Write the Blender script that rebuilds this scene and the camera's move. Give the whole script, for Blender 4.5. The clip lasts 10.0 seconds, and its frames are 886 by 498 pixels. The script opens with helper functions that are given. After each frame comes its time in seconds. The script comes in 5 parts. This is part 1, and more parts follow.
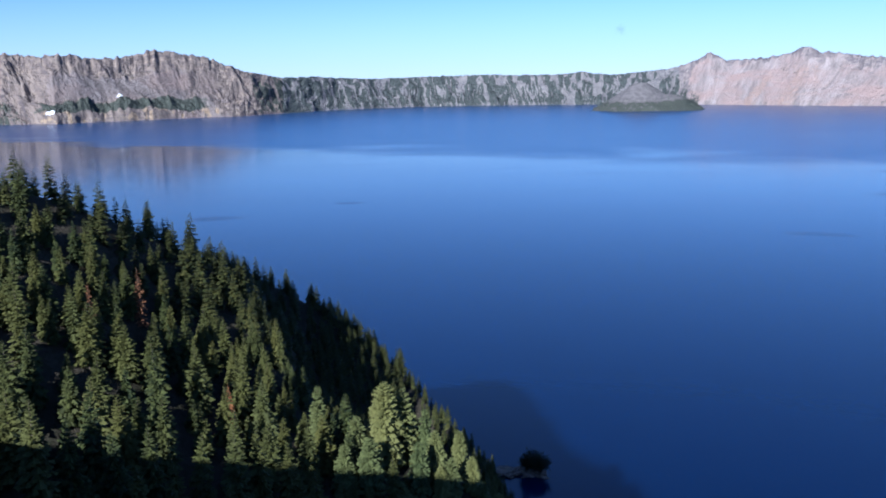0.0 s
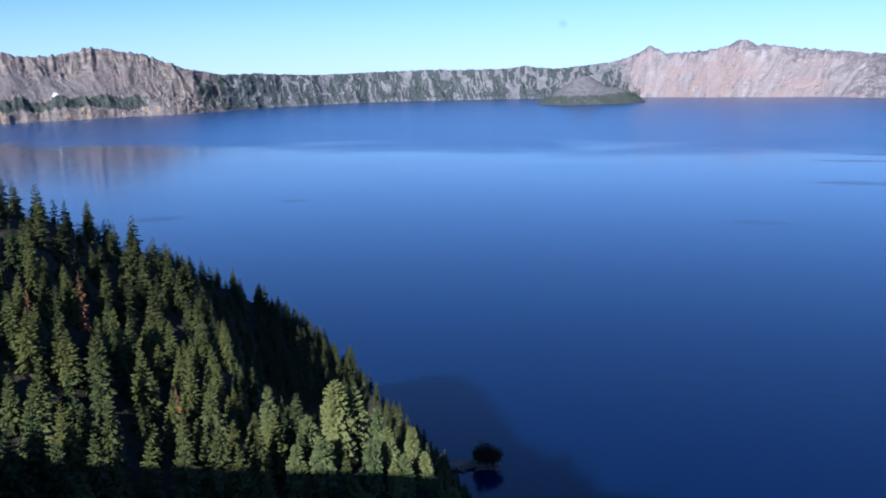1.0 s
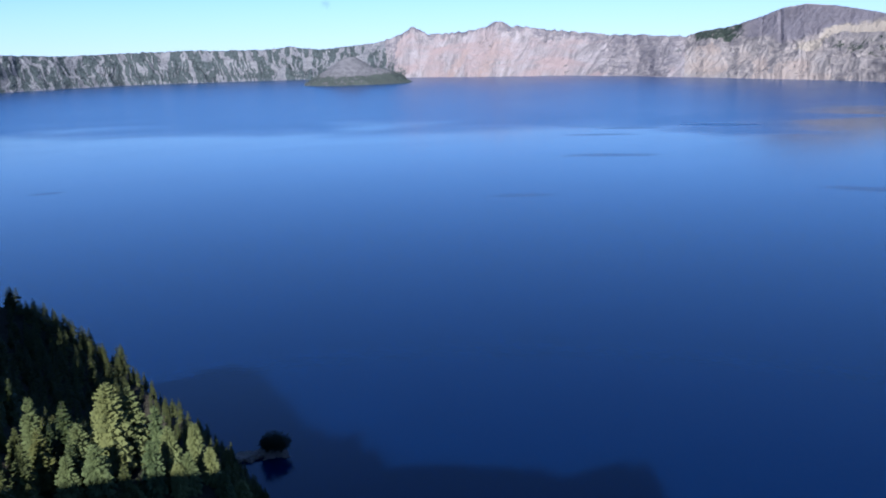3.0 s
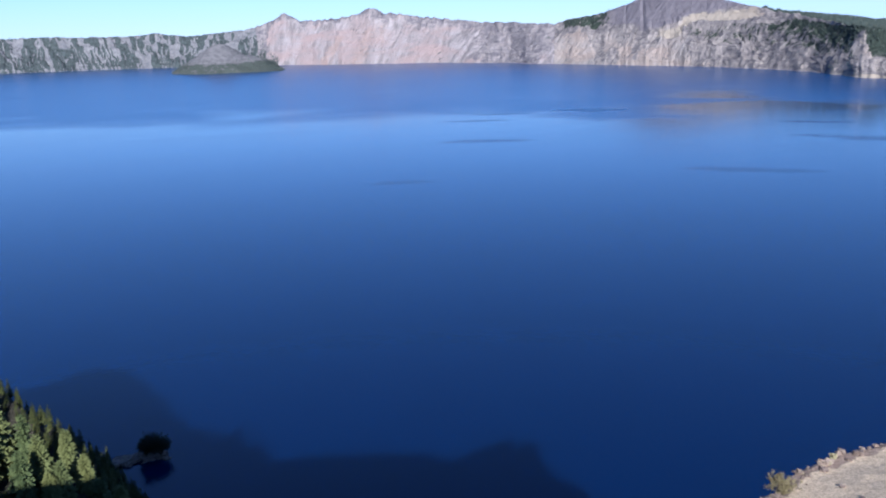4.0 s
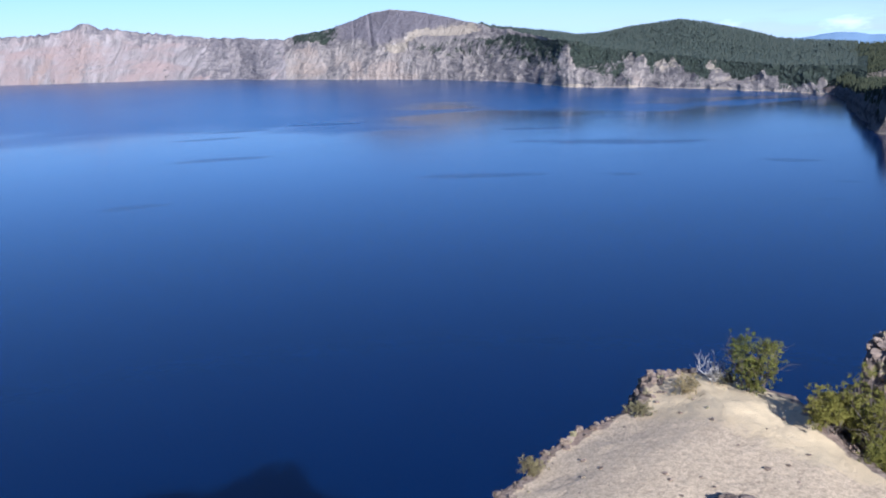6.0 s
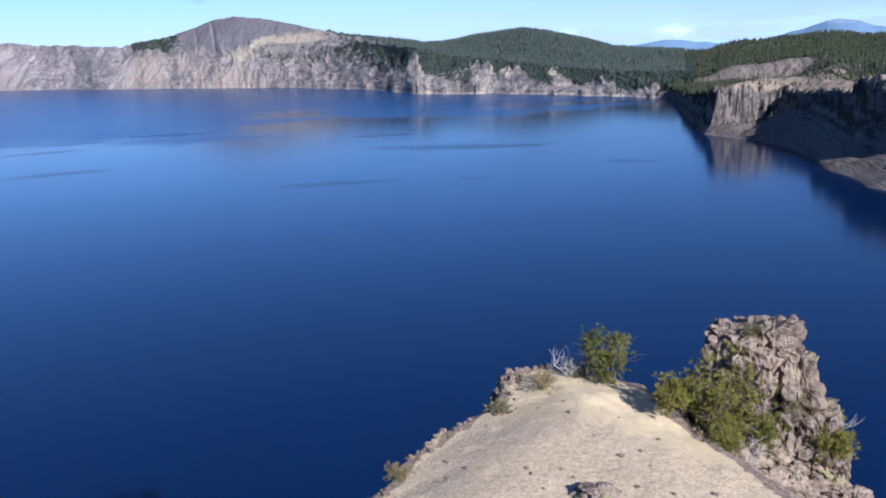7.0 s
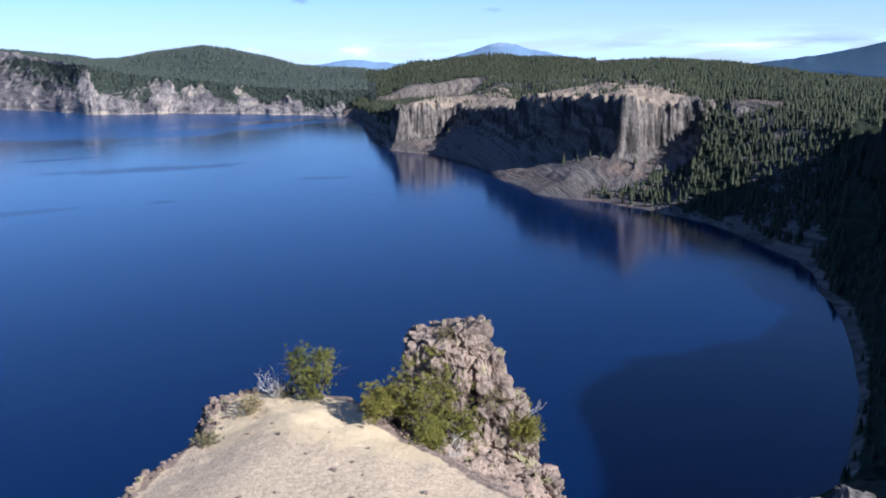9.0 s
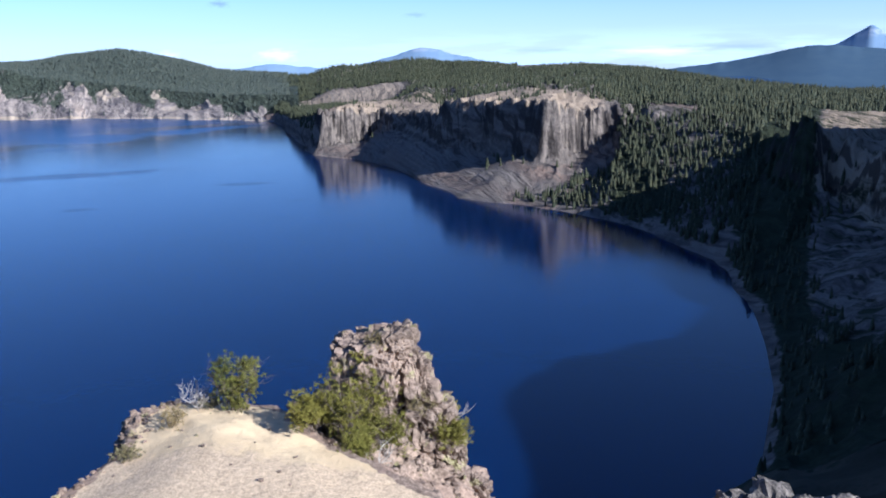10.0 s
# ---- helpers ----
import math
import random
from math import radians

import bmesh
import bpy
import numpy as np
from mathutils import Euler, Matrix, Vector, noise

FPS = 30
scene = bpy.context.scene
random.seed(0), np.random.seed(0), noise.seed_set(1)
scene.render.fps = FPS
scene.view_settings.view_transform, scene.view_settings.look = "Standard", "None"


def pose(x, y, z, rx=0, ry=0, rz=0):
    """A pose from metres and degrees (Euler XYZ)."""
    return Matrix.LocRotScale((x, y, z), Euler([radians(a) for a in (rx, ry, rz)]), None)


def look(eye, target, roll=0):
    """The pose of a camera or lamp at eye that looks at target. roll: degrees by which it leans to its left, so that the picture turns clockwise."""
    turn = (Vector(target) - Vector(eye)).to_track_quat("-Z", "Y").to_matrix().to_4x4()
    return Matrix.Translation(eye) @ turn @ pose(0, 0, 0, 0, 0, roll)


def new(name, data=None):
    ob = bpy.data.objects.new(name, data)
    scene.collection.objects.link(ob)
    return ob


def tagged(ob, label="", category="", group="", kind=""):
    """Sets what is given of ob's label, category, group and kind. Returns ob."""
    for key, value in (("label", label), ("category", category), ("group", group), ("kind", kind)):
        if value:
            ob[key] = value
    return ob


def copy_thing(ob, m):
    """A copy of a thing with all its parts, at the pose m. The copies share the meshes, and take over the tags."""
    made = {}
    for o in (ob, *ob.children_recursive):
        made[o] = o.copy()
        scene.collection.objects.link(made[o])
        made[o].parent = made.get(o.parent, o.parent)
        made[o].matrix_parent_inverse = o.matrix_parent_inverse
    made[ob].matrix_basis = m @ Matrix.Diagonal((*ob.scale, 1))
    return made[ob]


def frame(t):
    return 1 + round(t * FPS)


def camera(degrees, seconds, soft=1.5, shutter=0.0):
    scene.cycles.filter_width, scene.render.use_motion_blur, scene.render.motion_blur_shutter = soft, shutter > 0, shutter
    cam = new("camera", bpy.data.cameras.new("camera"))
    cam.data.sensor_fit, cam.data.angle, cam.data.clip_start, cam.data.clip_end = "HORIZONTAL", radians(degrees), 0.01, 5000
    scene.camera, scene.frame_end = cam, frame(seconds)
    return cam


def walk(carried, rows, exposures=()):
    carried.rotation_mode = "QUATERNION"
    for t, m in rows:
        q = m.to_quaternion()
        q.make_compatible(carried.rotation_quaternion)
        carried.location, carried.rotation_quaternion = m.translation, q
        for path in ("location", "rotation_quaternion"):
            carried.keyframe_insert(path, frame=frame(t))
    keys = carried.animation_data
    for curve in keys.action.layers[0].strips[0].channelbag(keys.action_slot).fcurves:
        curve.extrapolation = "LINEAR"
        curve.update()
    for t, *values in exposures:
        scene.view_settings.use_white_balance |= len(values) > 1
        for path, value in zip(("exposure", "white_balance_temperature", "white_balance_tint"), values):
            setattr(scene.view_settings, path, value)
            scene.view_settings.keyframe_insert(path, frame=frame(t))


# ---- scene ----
cam = camera(54.93, 10.0, soft=1.9)
EYE = 112.0
ROWS = [
    (0.0, 79.05, 1.02, 0.00),
    (0.5, 78.86, 1.25, -1.24),
    (1.0, 78.66, 1.56, -3.64),
    (1.5, 78.52, 1.53, -6.91),
    (2.0, 78.22, 1.42, -10.65),
    (2.5, 77.67, 1.59, -14.70),
    (4.0, 75.93, 1.64, -27.18),
    (4.5, 75.91, 1.64, -30.94),
    (5.0, 76.28, 1.75, -35.12),
    (5.5, 76.35, 1.88, -39.72),
    (7.0, 76.49, 2.02, -54.57),
    (7.5, 76.60, 2.00, -59.24),
    (8.0, 76.67, 2.16, -64.69),
    (8.5, 76.78, 1.69, -69.74),
    (9.0, 77.12, 1.30, -75.05),
    (9.5, 77.36, 1.21, -78.61),
    (10.0, 77.32, 1.06, -80.12),
]
walk(cam, [(t, pose(0, 0, EYE, rx, ry, rz)) for t, rx, ry, rz in ROWS], exposures=[(0.0, 1.0, 4500, 14), (5.0, 0.98, 4500, 14), (7.0, 0.92, 4560, 14), (8.0, 0.98, 4590, 14), (9.0, 1.09, 4610, 14), (10.0, 1.22, 4610, 14)])

# ---- world, sun, exposure ----
SUN_EL, SUN_AZ = 27.2, 204.5          # azimuth clockwise from +y
world = bpy.data.worlds.new("sky")
scene.world = world
world.use_nodes = True
wn = world.node_tree
wn.nodes.clear()
sky = wn.nodes.new("ShaderNodeTexSky")
sky.sky_type = "NISHITA"
sky.sun_disc = False
sky.sun_elevation = radians(SUN_EL)
sky.sun_rotation = radians(SUN_AZ)
sky.altitude = 2100
sky.air_density = 1.0
sky.dust_density = 0.05
sky.ozone_density = 2.5
bg = wn.nodes.new("ShaderNodeBackground")
bg.inputs["Strength"].default_value = 0.055
wo = wn.nodes.new("ShaderNodeOutputWorld")
# thin cloud low over the horizon: direction stretched sideways, noise, faded with height
tc = wn.nodes.new("ShaderNodeTexCoord")
stretch = wn.nodes.new("ShaderNodeMapping")
stretch.inputs["Scale"].default_value = (5.0, 5.0, 42.0)
wn.links.new(tc.outputs["Generated"], stretch.inputs["Vector"])
puff = wn.nodes.new("ShaderNodeTexNoise")
puff.inputs["Scale"].default_value, puff.inputs["Detail"].default_value, puff.inputs["Roughness"].default_value = 1.6, 6.0, 0.55
wn.links.new(stretch.outputs[0], puff.inputs["Vector"])
level = wn.nodes.new("ShaderNodeSeparateXYZ")
wn.links.new(tc.outputs["Generated"], level.inputs[0])
east = wn.nodes.new("ShaderNodeMapRange")
east.interpolation_type = "SMOOTHSTEP"
east.inputs["From Min"].default_value, east.inputs["From Max"].default_value = 0.45, 0.95
wn.links.new(level.outputs[0], east.inputs["Value"])
low = wn.nodes.new("ShaderNodeMapRange")
low.interpolation_type = "SMOOTHSTEP"
low.inputs["From Min"].default_value, low.inputs["From Max"].default_value = 0.034, 0.004
wn.links.new(level.outputs[2], low.inputs["Value"])
sharp = wn.nodes.new("ShaderNodeMapRange")
sharp.interpolation_type = "SMOOTHSTEP"
sharp.inputs["From Min"].default_value, sharp.inputs["From Max"].default_value = 0.40, 0.57
wn.links.new(puff.outputs["Fac"], sharp.inputs["Value"])


def sky_times(p, q):
    m = wn.nodes.new("ShaderNodeMath")
    m.operation = "MULTIPLY"
    wn.links.new(p, m.inputs[0])
    if isinstance(q, float):
        m.inputs[1].default_value = q
    else:
        wn.links.new(q, m.inputs[1])
    return m.outputs[0]


cover = sky_times(sky_times(sky_times(low.outputs[0], sharp.outputs[0]), east.outputs[0]), 0.95)
blend = wn.nodes.new("ShaderNodeMix")
blend.data_type = "RGBA"
blend.inputs[7].default_value = (7.8, 8.7, 9.4, 1)
tone = wn.nodes.new("ShaderNodeMix")
tone.data_type, tone.blend_type = "RGBA", "MULTIPLY"
tone.inputs[0].default_value = 1.0
tone.inputs[7].default_value = (0.99, 0.945, 0.965, 1)
wn.links.new(cover, blend.inputs[0])
wn.links.new(sky.outputs[0], tone.inputs[6])
haze = wn.nodes.new("ShaderNodeMapRange")
haze.interpolation_type = "SMOOTHSTEP"
haze.inputs["From Min"].default_value, haze.inputs["From Max"].default_value = 0.11, 0.0
haze.inputs["To Max"].default_value = 0.5
wn.links.new(level.outputs[2], haze.inputs["Value"])
veil = wn.nodes.new("ShaderNodeMix")
veil.data_type = "RGBA"
veil.inputs[7].default_value = (6.2, 6.8, 6.95, 1)
wn.links.new(haze.outputs[0], veil.inputs[0])
wn.links.new(tone.outputs[2], veil.inputs[6])
wn.links.new(veil.outputs[2], blend.inputs[6])


def cloudlet(under, az, el, wide, high, colour, amount):
    """A small cloud in one direction; sizes in degrees."""
    m = wn.nodes.new("ShaderNodeMapping")
    m.vector_type = "TEXTURE"
    ra, re = radians(az), radians(el)
    m.inputs["Location"].default_value = (math.sin(ra) * math.cos(re), math.cos(ra) * math.cos(re), math.sin(re))
    m.inputs["Rotation"].default_value = (0, 0, -ra)
    m.inputs["Scale"].default_value = (radians(wide), 0.5, radians(high))
    wn.links.new(tc.outputs["Generated"], m.inputs["Vector"])
    size = wn.nodes.new("ShaderNodeVectorMath")
    size.operation = "LENGTH"
    wn.links.new(m.outputs[0], size.inputs[0])
    rag = wn.nodes.new("ShaderNodeTexNoise")
    rag.inputs["Scale"].default_value, rag.inputs["Detail"].default_value = 1.7, 5.0
    wn.links.new(m.outputs[0], rag.inputs["Vector"])
    total = wn.nodes.new("ShaderNodeMath")
    wn.links.new(size.outputs["Value"], total.inputs[0])
    wn.links.new(sky_times(rag.outputs["Fac"], 1.6), total.inputs[1])
    fade = wn.nodes.new("ShaderNodeMapRange")
    fade.interpolation_type = "SMOOTHSTEP"
    fade.inputs["From Min"].default_value, fade.inputs["From Max"].default_value = 1.85, 0.75
    wn.links.new(total.outputs[0], fade.inputs["Value"])
    over = wn.nodes.new("ShaderNodeMix")
    over.data_type = "RGBA"
    over.inputs[7].default_value = (*colour, 1)
    wn.links.new(sky_times(fade.outputs[0], amount), over.inputs[0])
    wn.links.new(under, over.inputs[6])
    return over.outputs[2]


GREY_CLOUD, WHITE_CLOUD = (3.3, 4.0, 5.0), (11.5, 11.8, 12.0)
dome = blend.outputs[2]
for spot in [(66.0, 3.5, 0.8, 0.28, GREY_CLOUD, 0.8), (78.4, 2.7, 0.9, 0.22, GREY_CLOUD, 0.5), (11.5, 3.2, 0.4, 0.4, GREY_CLOUD, 0.35), (39.2, 3.2, 1.0, 0.4, GREY_CLOUD, 0.3),
             (69.4, 0.3, 1.6, 0.5, WHITE_CLOUD, 1.0), (62.6, 0.3, 1.0, 0.5, WHITE_CLOUD, 0.8), (94.0, 0.1, 4.0, 0.4, WHITE_CLOUD, 0.85), (99.0, 0.3, 3.0, 0.35, GREY_CLOUD, 0.4), (86.5, 0.3, 3.0, 0.25, GREY_CLOUD, 0.35)]:
    dome = cloudlet(dome, *spot)
wn.links.new(dome, bg.inputs[0])
wn.links.new(bg.outputs[0], wo.inputs[0])

sun_data = bpy.data.lights.new("sun", "SUN")
sun_data.energy = 5.0
sun_data.angle = radians(0.55)
sun_data.color = (1.0, 0.84, 0.60)
sun = new("sun", sun_data)
a, e = radians(SUN_AZ), radians(SUN_EL)
sun_dir = Vector((math.sin(a) * math.cos(e), math.cos(a) * math.cos(e), math.sin(e)))
sun.matrix_world = look(sun_dir * 500 + Vector((0, 0, EYE)), (0, 0, EYE))

# ---- noise on arrays ----
def lattice(ix, iy, seed):
    h = (ix.astype(np.int64) * 374761393 + iy.astype(np.int64) * 668265263 + seed * 1442695041) & 0x7FFFFFFF
    h = ((h ^ (h >> 13)) * 1274126177) & 0x7FFFFFFF
    h = ((h ^ (h >> 15)) * 2246822519) & 0x7FFFFFFF
    return ((h ^ (h >> 16)) & 0xFFFFF) / float(0xFFFFF)


def value_noise(x, y, seed=0):
    ix, iy = np.floor(x), np.floor(y)
    fx, fy = x - ix, y - iy
    fx, fy = fx * fx * fx * (fx * (fx * 6 - 15) + 10), fy * fy * fy * (fy * (fy * 6 - 15) + 10)
    a, b = lattice(ix, iy, seed), lattice(ix + 1, iy, seed)
    c, d = lattice(ix, iy + 1, seed), lattice(ix + 1, iy + 1, seed)
    return (a + (b - a) * fx + (c - a) * fy + (a - b - c + d) * fx * fy) * 2 - 1


def fbm(x, y, octaves=4, seed=0, gain=0.5):
    total, amp, norm = 0.0, 1.0, 0.0
    for k in range(octaves):
        total = total + amp * value_noise(x * 2 ** k + 17.3 * k, y * 2 ** k - 9.1 * k, seed + k)
        norm += amp
        amp *= gain
    return total / norm


def ridged(x, y, octaves=4, seed=0):
    total, amp, norm = 0.0, 1.0, 0.0
    for k in range(octaves):
        n = 1 - np.abs(value_noise(x * 2 ** k + 5.7 * k, y * 2 ** k + 3.3 * k, seed + k))
        total = total + amp * n * n
        norm += amp
        amp *= 0.5
    return total / norm


def smooth(e0, e1, x):
    t = np.clip((x - e0) / (e1 - e0), 0, 1)
    return t * t * (3 - 2 * t)


def smax(a, b, k):
    h = np.clip(0.5 + 0.5 * (a - b) / k, 0, 1)
    return b + (a - b) * h + k * h * (1 - h)


# ---- materials ----
class Nodes:
    """A short way to write node trees."""

    def __init__(self, name):
        self.mat = bpy.data.materials.new(name)
        self.mat.use_nodes = True
        self.tree = self.mat.node_tree
        self.tree.nodes.clear()
        self.out = self.tree.nodes.new("ShaderNodeOutputMaterial")
        self.bsdf = self.tree.nodes.new("ShaderNodeBsdfPrincipled")
        self.link(self.bsdf.outputs[0], self.out.inputs[0])

    def link(self, a, b):
        self.tree.links.new(a, b)

    def node(self, kind, **values):
        n = self.tree.nodes.new(kind)
        for key, v in values.items():
            n.inputs[key.replace("_", " ")].default_value = v
        return n

    def position(self, sx=1.0, sy=1.0, sz=1.0):
        g = self.tree.nodes.new("ShaderNodeNewGeometry")
        return self.scaled(g.outputs["Position"], sx, sy, sz)

    def uv(self, sx=1.0, sy=1.0):
        g = self.tree.nodes.new("ShaderNodeUVMap")
        return self.scaled(g.outputs[0], sx, sy, 1.0)

    def scaled(self, socket, sx, sy, sz):
        m = self.tree.nodes.new("ShaderNodeMapping")
        m.inputs["Scale"].default_value = (sx, sy, sz)
        self.link(socket, m.inputs["Vector"])
        return m.outputs[0]

    def noise(self, vec, scale, detail=5.0, rough=0.55, distort=0.0):
        n = self.node("ShaderNodeTexNoise", Scale=scale, Detail=detail, Roughness=rough, Distortion=distort)
        self.link(vec, n.inputs["Vector"])
        return n.outputs["Fac"]

    def voronoi(self, vec, scale, feature="F1"):
        n = self.node("ShaderNodeTexVoronoi", Scale=scale)
        n.feature = feature
        self.link(vec, n.inputs["Vector"])
        return n.outputs["Distance"]

    def step(self, fac, lo, hi):
        n = self.node("ShaderNodeMapRange")
        n.interpolation_type = "SMOOTHSTEP"
        n.inputs["From Min"].default_value, n.inputs["From Max"].default_value = lo, hi
        self.link(fac, n.inputs["Value"])
        return n.outputs[0]

    def mix(self, fac, a, b, blend="MIX"):
        n = self.tree.nodes.new("ShaderNodeMix")
        n.data_type, n.blend_type = "RGBA", blend
        for value, socket in ((fac, n.inputs[0]), (a, n.inputs[6]), (b, n.inputs[7])):
            if isinstance(value, (int, float)):
                socket.default_value = value
            elif isinstance(value, tuple):
                socket.default_value = (*value, 1)
            else:
                self.link(value, socket)
        return n.outputs[2]

    def math(self, op, a, b=0.0):
        n = self.tree.nodes.new("ShaderNodeMath")
        n.operation = op
        for value, socket in ((a, n.inputs[0]), (b, n.inputs[1])):
            if isinstance(value, (int, float)):
                socket.default_value = value
            else:
                self.link(value, socket)
        return n.outputs[0]

    def attribute(self, name):
        n = self.tree.nodes.new("ShaderNodeAttribute")
        n.attribute_name = name
        return n.outputs["Fac"]

    def random(self):
        return self.tree.nodes.new("ShaderNodeObjectInfo").outputs["Random"]

    def island(self):
        return self.tree.nodes.new("ShaderNodeNewGeometry").outputs["Random Per Island"]

    def up(self):
        g = self.tree.nodes.new("ShaderNodeNewGeometry")
        s = self.tree.nodes.new("ShaderNodeSeparateXYZ")
        self.link(g.outputs["Normal"], s.inputs[0])
        return s.outputs[2]

    def bump(self, height, strength, distance):
        n = self.node("ShaderNodeBump", Strength=strength, Distance=distance)
        self.link(height, n.inputs["Height"])
        self.link(n.outputs[0], self.bsdf.inputs["Normal"])

    def finish(self, colour, rough=0.9, specular=0.2):
        for value, name in ((colour, "Base Color"), (rough, "Roughness"), (specular, "Specular IOR Level")):
            socket = self.bsdf.inputs[name]
            if isinstance(value, (int, float)):
                socket.default_value = value
            elif isinstance(value, tuple):
                socket.default_value = (*value, 1)
            else:
                self.link(value, socket)
        return self.mat


def wall_material(name, talus, cliff, cliff_dark, green, size=1.0, warm=(1.15, 0.95, 0.85), stain=(0.44, 0.30, 0.21), plain=(0.19, 0.165, 0.18)):
    """Caldera wall: smooth scree, broken cliffs and patches of far forest. size: of its features, in parts of the far wall's."""
    n = Nodes(name)
    k = 1 / size
    streak = n.noise(n.uv(k / 20, k / (150 if size > 0.5 else 36)), 1.0, 5.0, 0.6, 0.5)
    fine = n.noise(n.uv(k / 10, k / 13), 1.0, 5.0, 0.68)
    broad = n.noise(n.uv(k / 170, k / 120), 1.0, 4.0, 0.55, 0.5)
    layer = n.noise(n.uv(k / 34, k / 22), 1.0, 6.0, 0.62, 0.9)
    scree = n.mix(n.step(streak, 0.33, 0.67), tuple(c * 0.68 for c in talus), tuple(c * 1.22 for c in talus))
    scree = n.mix(n.step(broad, 0.4, 0.66), scree, tuple(c * f for c, f in zip(talus, warm)))
    rock = n.mix(n.step(layer, 0.34, 0.66), cliff_dark, cliff)
    rock = n.mix(n.math("MULTIPLY", n.step(broad, 0.42, 0.6), 0.7), rock, n.mix(n.step(streak, 0.36, 0.64), cliff_dark, cliff))
    rock = n.mix(n.math("MULTIPLY", n.step(n.math("ADD", n.math("MULTIPLY", fine, 0.5), n.math("MULTIPLY", streak, 0.5)), 0.5, 0.64), 0.5), rock, tuple(c * 1.15 for c in talus))
    rock = n.mix(n.math("MULTIPLY", n.step(fine, 0.44, 0.3), 0.35), rock, tuple(c * 0.7 for c in cliff_dark))
    loose = n.math("ADD", n.attribute("scree"), n.math("MULTIPLY", n.math("SUBTRACT", n.math("ADD", fine, streak), 1.0), 0.9))
    base = n.mix(n.step(loose, 0.4, 0.6), rock, scree)
    even = n.mix(n.step(streak, 0.3, 0.7), tuple(c * 0.8 for c in plain), tuple(c * 1.15 for c in plain))
    base = n.mix(n.math("MULTIPLY", n.attribute("massive"), 0.85), base, even)
    marks = n.math("ADD", n.attribute("stain"), n.math("MULTIPLY", n.math("SUBTRACT", n.math("ADD", fine, layer), 1.0), 0.8))
    base = n.mix(n.math("MULTIPLY", n.step(marks, 0.3, 0.7), 0.85), base, n.mix(fine, tuple(c * 0.8 for c in stain), tuple(c * 1.2 for c in stain)))
    spots = n.math("ADD", n.math("MULTIPLY", n.noise(n.uv(k / 14, k / 34), 1.0, 6.0, 0.68), 1.05), n.math("MULTIPLY", broad, 0.35))
    veg = n.math("ADD", n.attribute("veg"), n.math("SUBTRACT", spots, 0.72))
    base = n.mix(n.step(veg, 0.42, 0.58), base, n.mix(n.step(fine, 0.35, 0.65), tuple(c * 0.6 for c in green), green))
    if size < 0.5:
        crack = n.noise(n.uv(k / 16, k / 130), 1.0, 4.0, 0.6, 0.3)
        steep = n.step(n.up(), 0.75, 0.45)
        # cracks in steep faces are coloured darker, for the shade inside them
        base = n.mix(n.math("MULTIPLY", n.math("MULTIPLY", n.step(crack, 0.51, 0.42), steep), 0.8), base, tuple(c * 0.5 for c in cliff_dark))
        n.bump(n.math("ADD", n.math("ADD", fine, n.math("MULTIPLY", streak, 0.4)), n.math("MULTIPLY", n.math("MULTIPLY", crack, steep), 1.2)), 0.8, 8.0 * size)
    else:
        n.bump(n.math("ADD", n.math("MULTIPLY", fine, 0.8), n.math("ADD", n.math("MULTIPLY", layer, 0.6), n.math("MULTIPLY", streak, 0.6))), 0.8, 16.0 * size)
    return n.finish(base, 0.95, 0.1)


# the four far walls carry distance haze in their paler, greyer colours
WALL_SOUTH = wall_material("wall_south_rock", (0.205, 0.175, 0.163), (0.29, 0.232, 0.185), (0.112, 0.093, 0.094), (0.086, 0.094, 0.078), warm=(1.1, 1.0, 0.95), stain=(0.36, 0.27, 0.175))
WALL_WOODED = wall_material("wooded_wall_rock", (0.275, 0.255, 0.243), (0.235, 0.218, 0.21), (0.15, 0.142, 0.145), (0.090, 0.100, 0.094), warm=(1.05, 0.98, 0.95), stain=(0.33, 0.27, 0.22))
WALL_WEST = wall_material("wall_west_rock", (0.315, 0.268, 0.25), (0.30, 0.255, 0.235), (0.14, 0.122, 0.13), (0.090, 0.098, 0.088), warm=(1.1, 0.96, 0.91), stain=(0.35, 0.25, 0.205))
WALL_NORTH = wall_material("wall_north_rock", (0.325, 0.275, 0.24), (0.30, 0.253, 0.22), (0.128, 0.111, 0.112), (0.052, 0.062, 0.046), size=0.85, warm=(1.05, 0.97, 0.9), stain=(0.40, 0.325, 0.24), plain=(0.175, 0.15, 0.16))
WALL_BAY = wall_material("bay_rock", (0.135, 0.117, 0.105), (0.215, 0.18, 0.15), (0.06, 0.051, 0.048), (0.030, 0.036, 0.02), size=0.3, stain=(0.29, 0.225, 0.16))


def ground_material():
    n = Nodes("slope_soil")
    p = n.position()
    big, small = n.noise(p, 0.05, 5.0), n.noise(p, 0.9, 6.0, 0.65)
    c = n.mix(n.step(big, 0.4, 0.6), (0.035, 0.032, 0.022), (0.06, 0.05, 0.035))
    c = n.mix(n.math("MULTIPLY", n.step(small, 0.45, 0.7), 0.6), c, (0.02, 0.026, 0.012))
    n.bump(small, 0.8, 0.5)
    return n.finish(c, 0.95, 0.1)


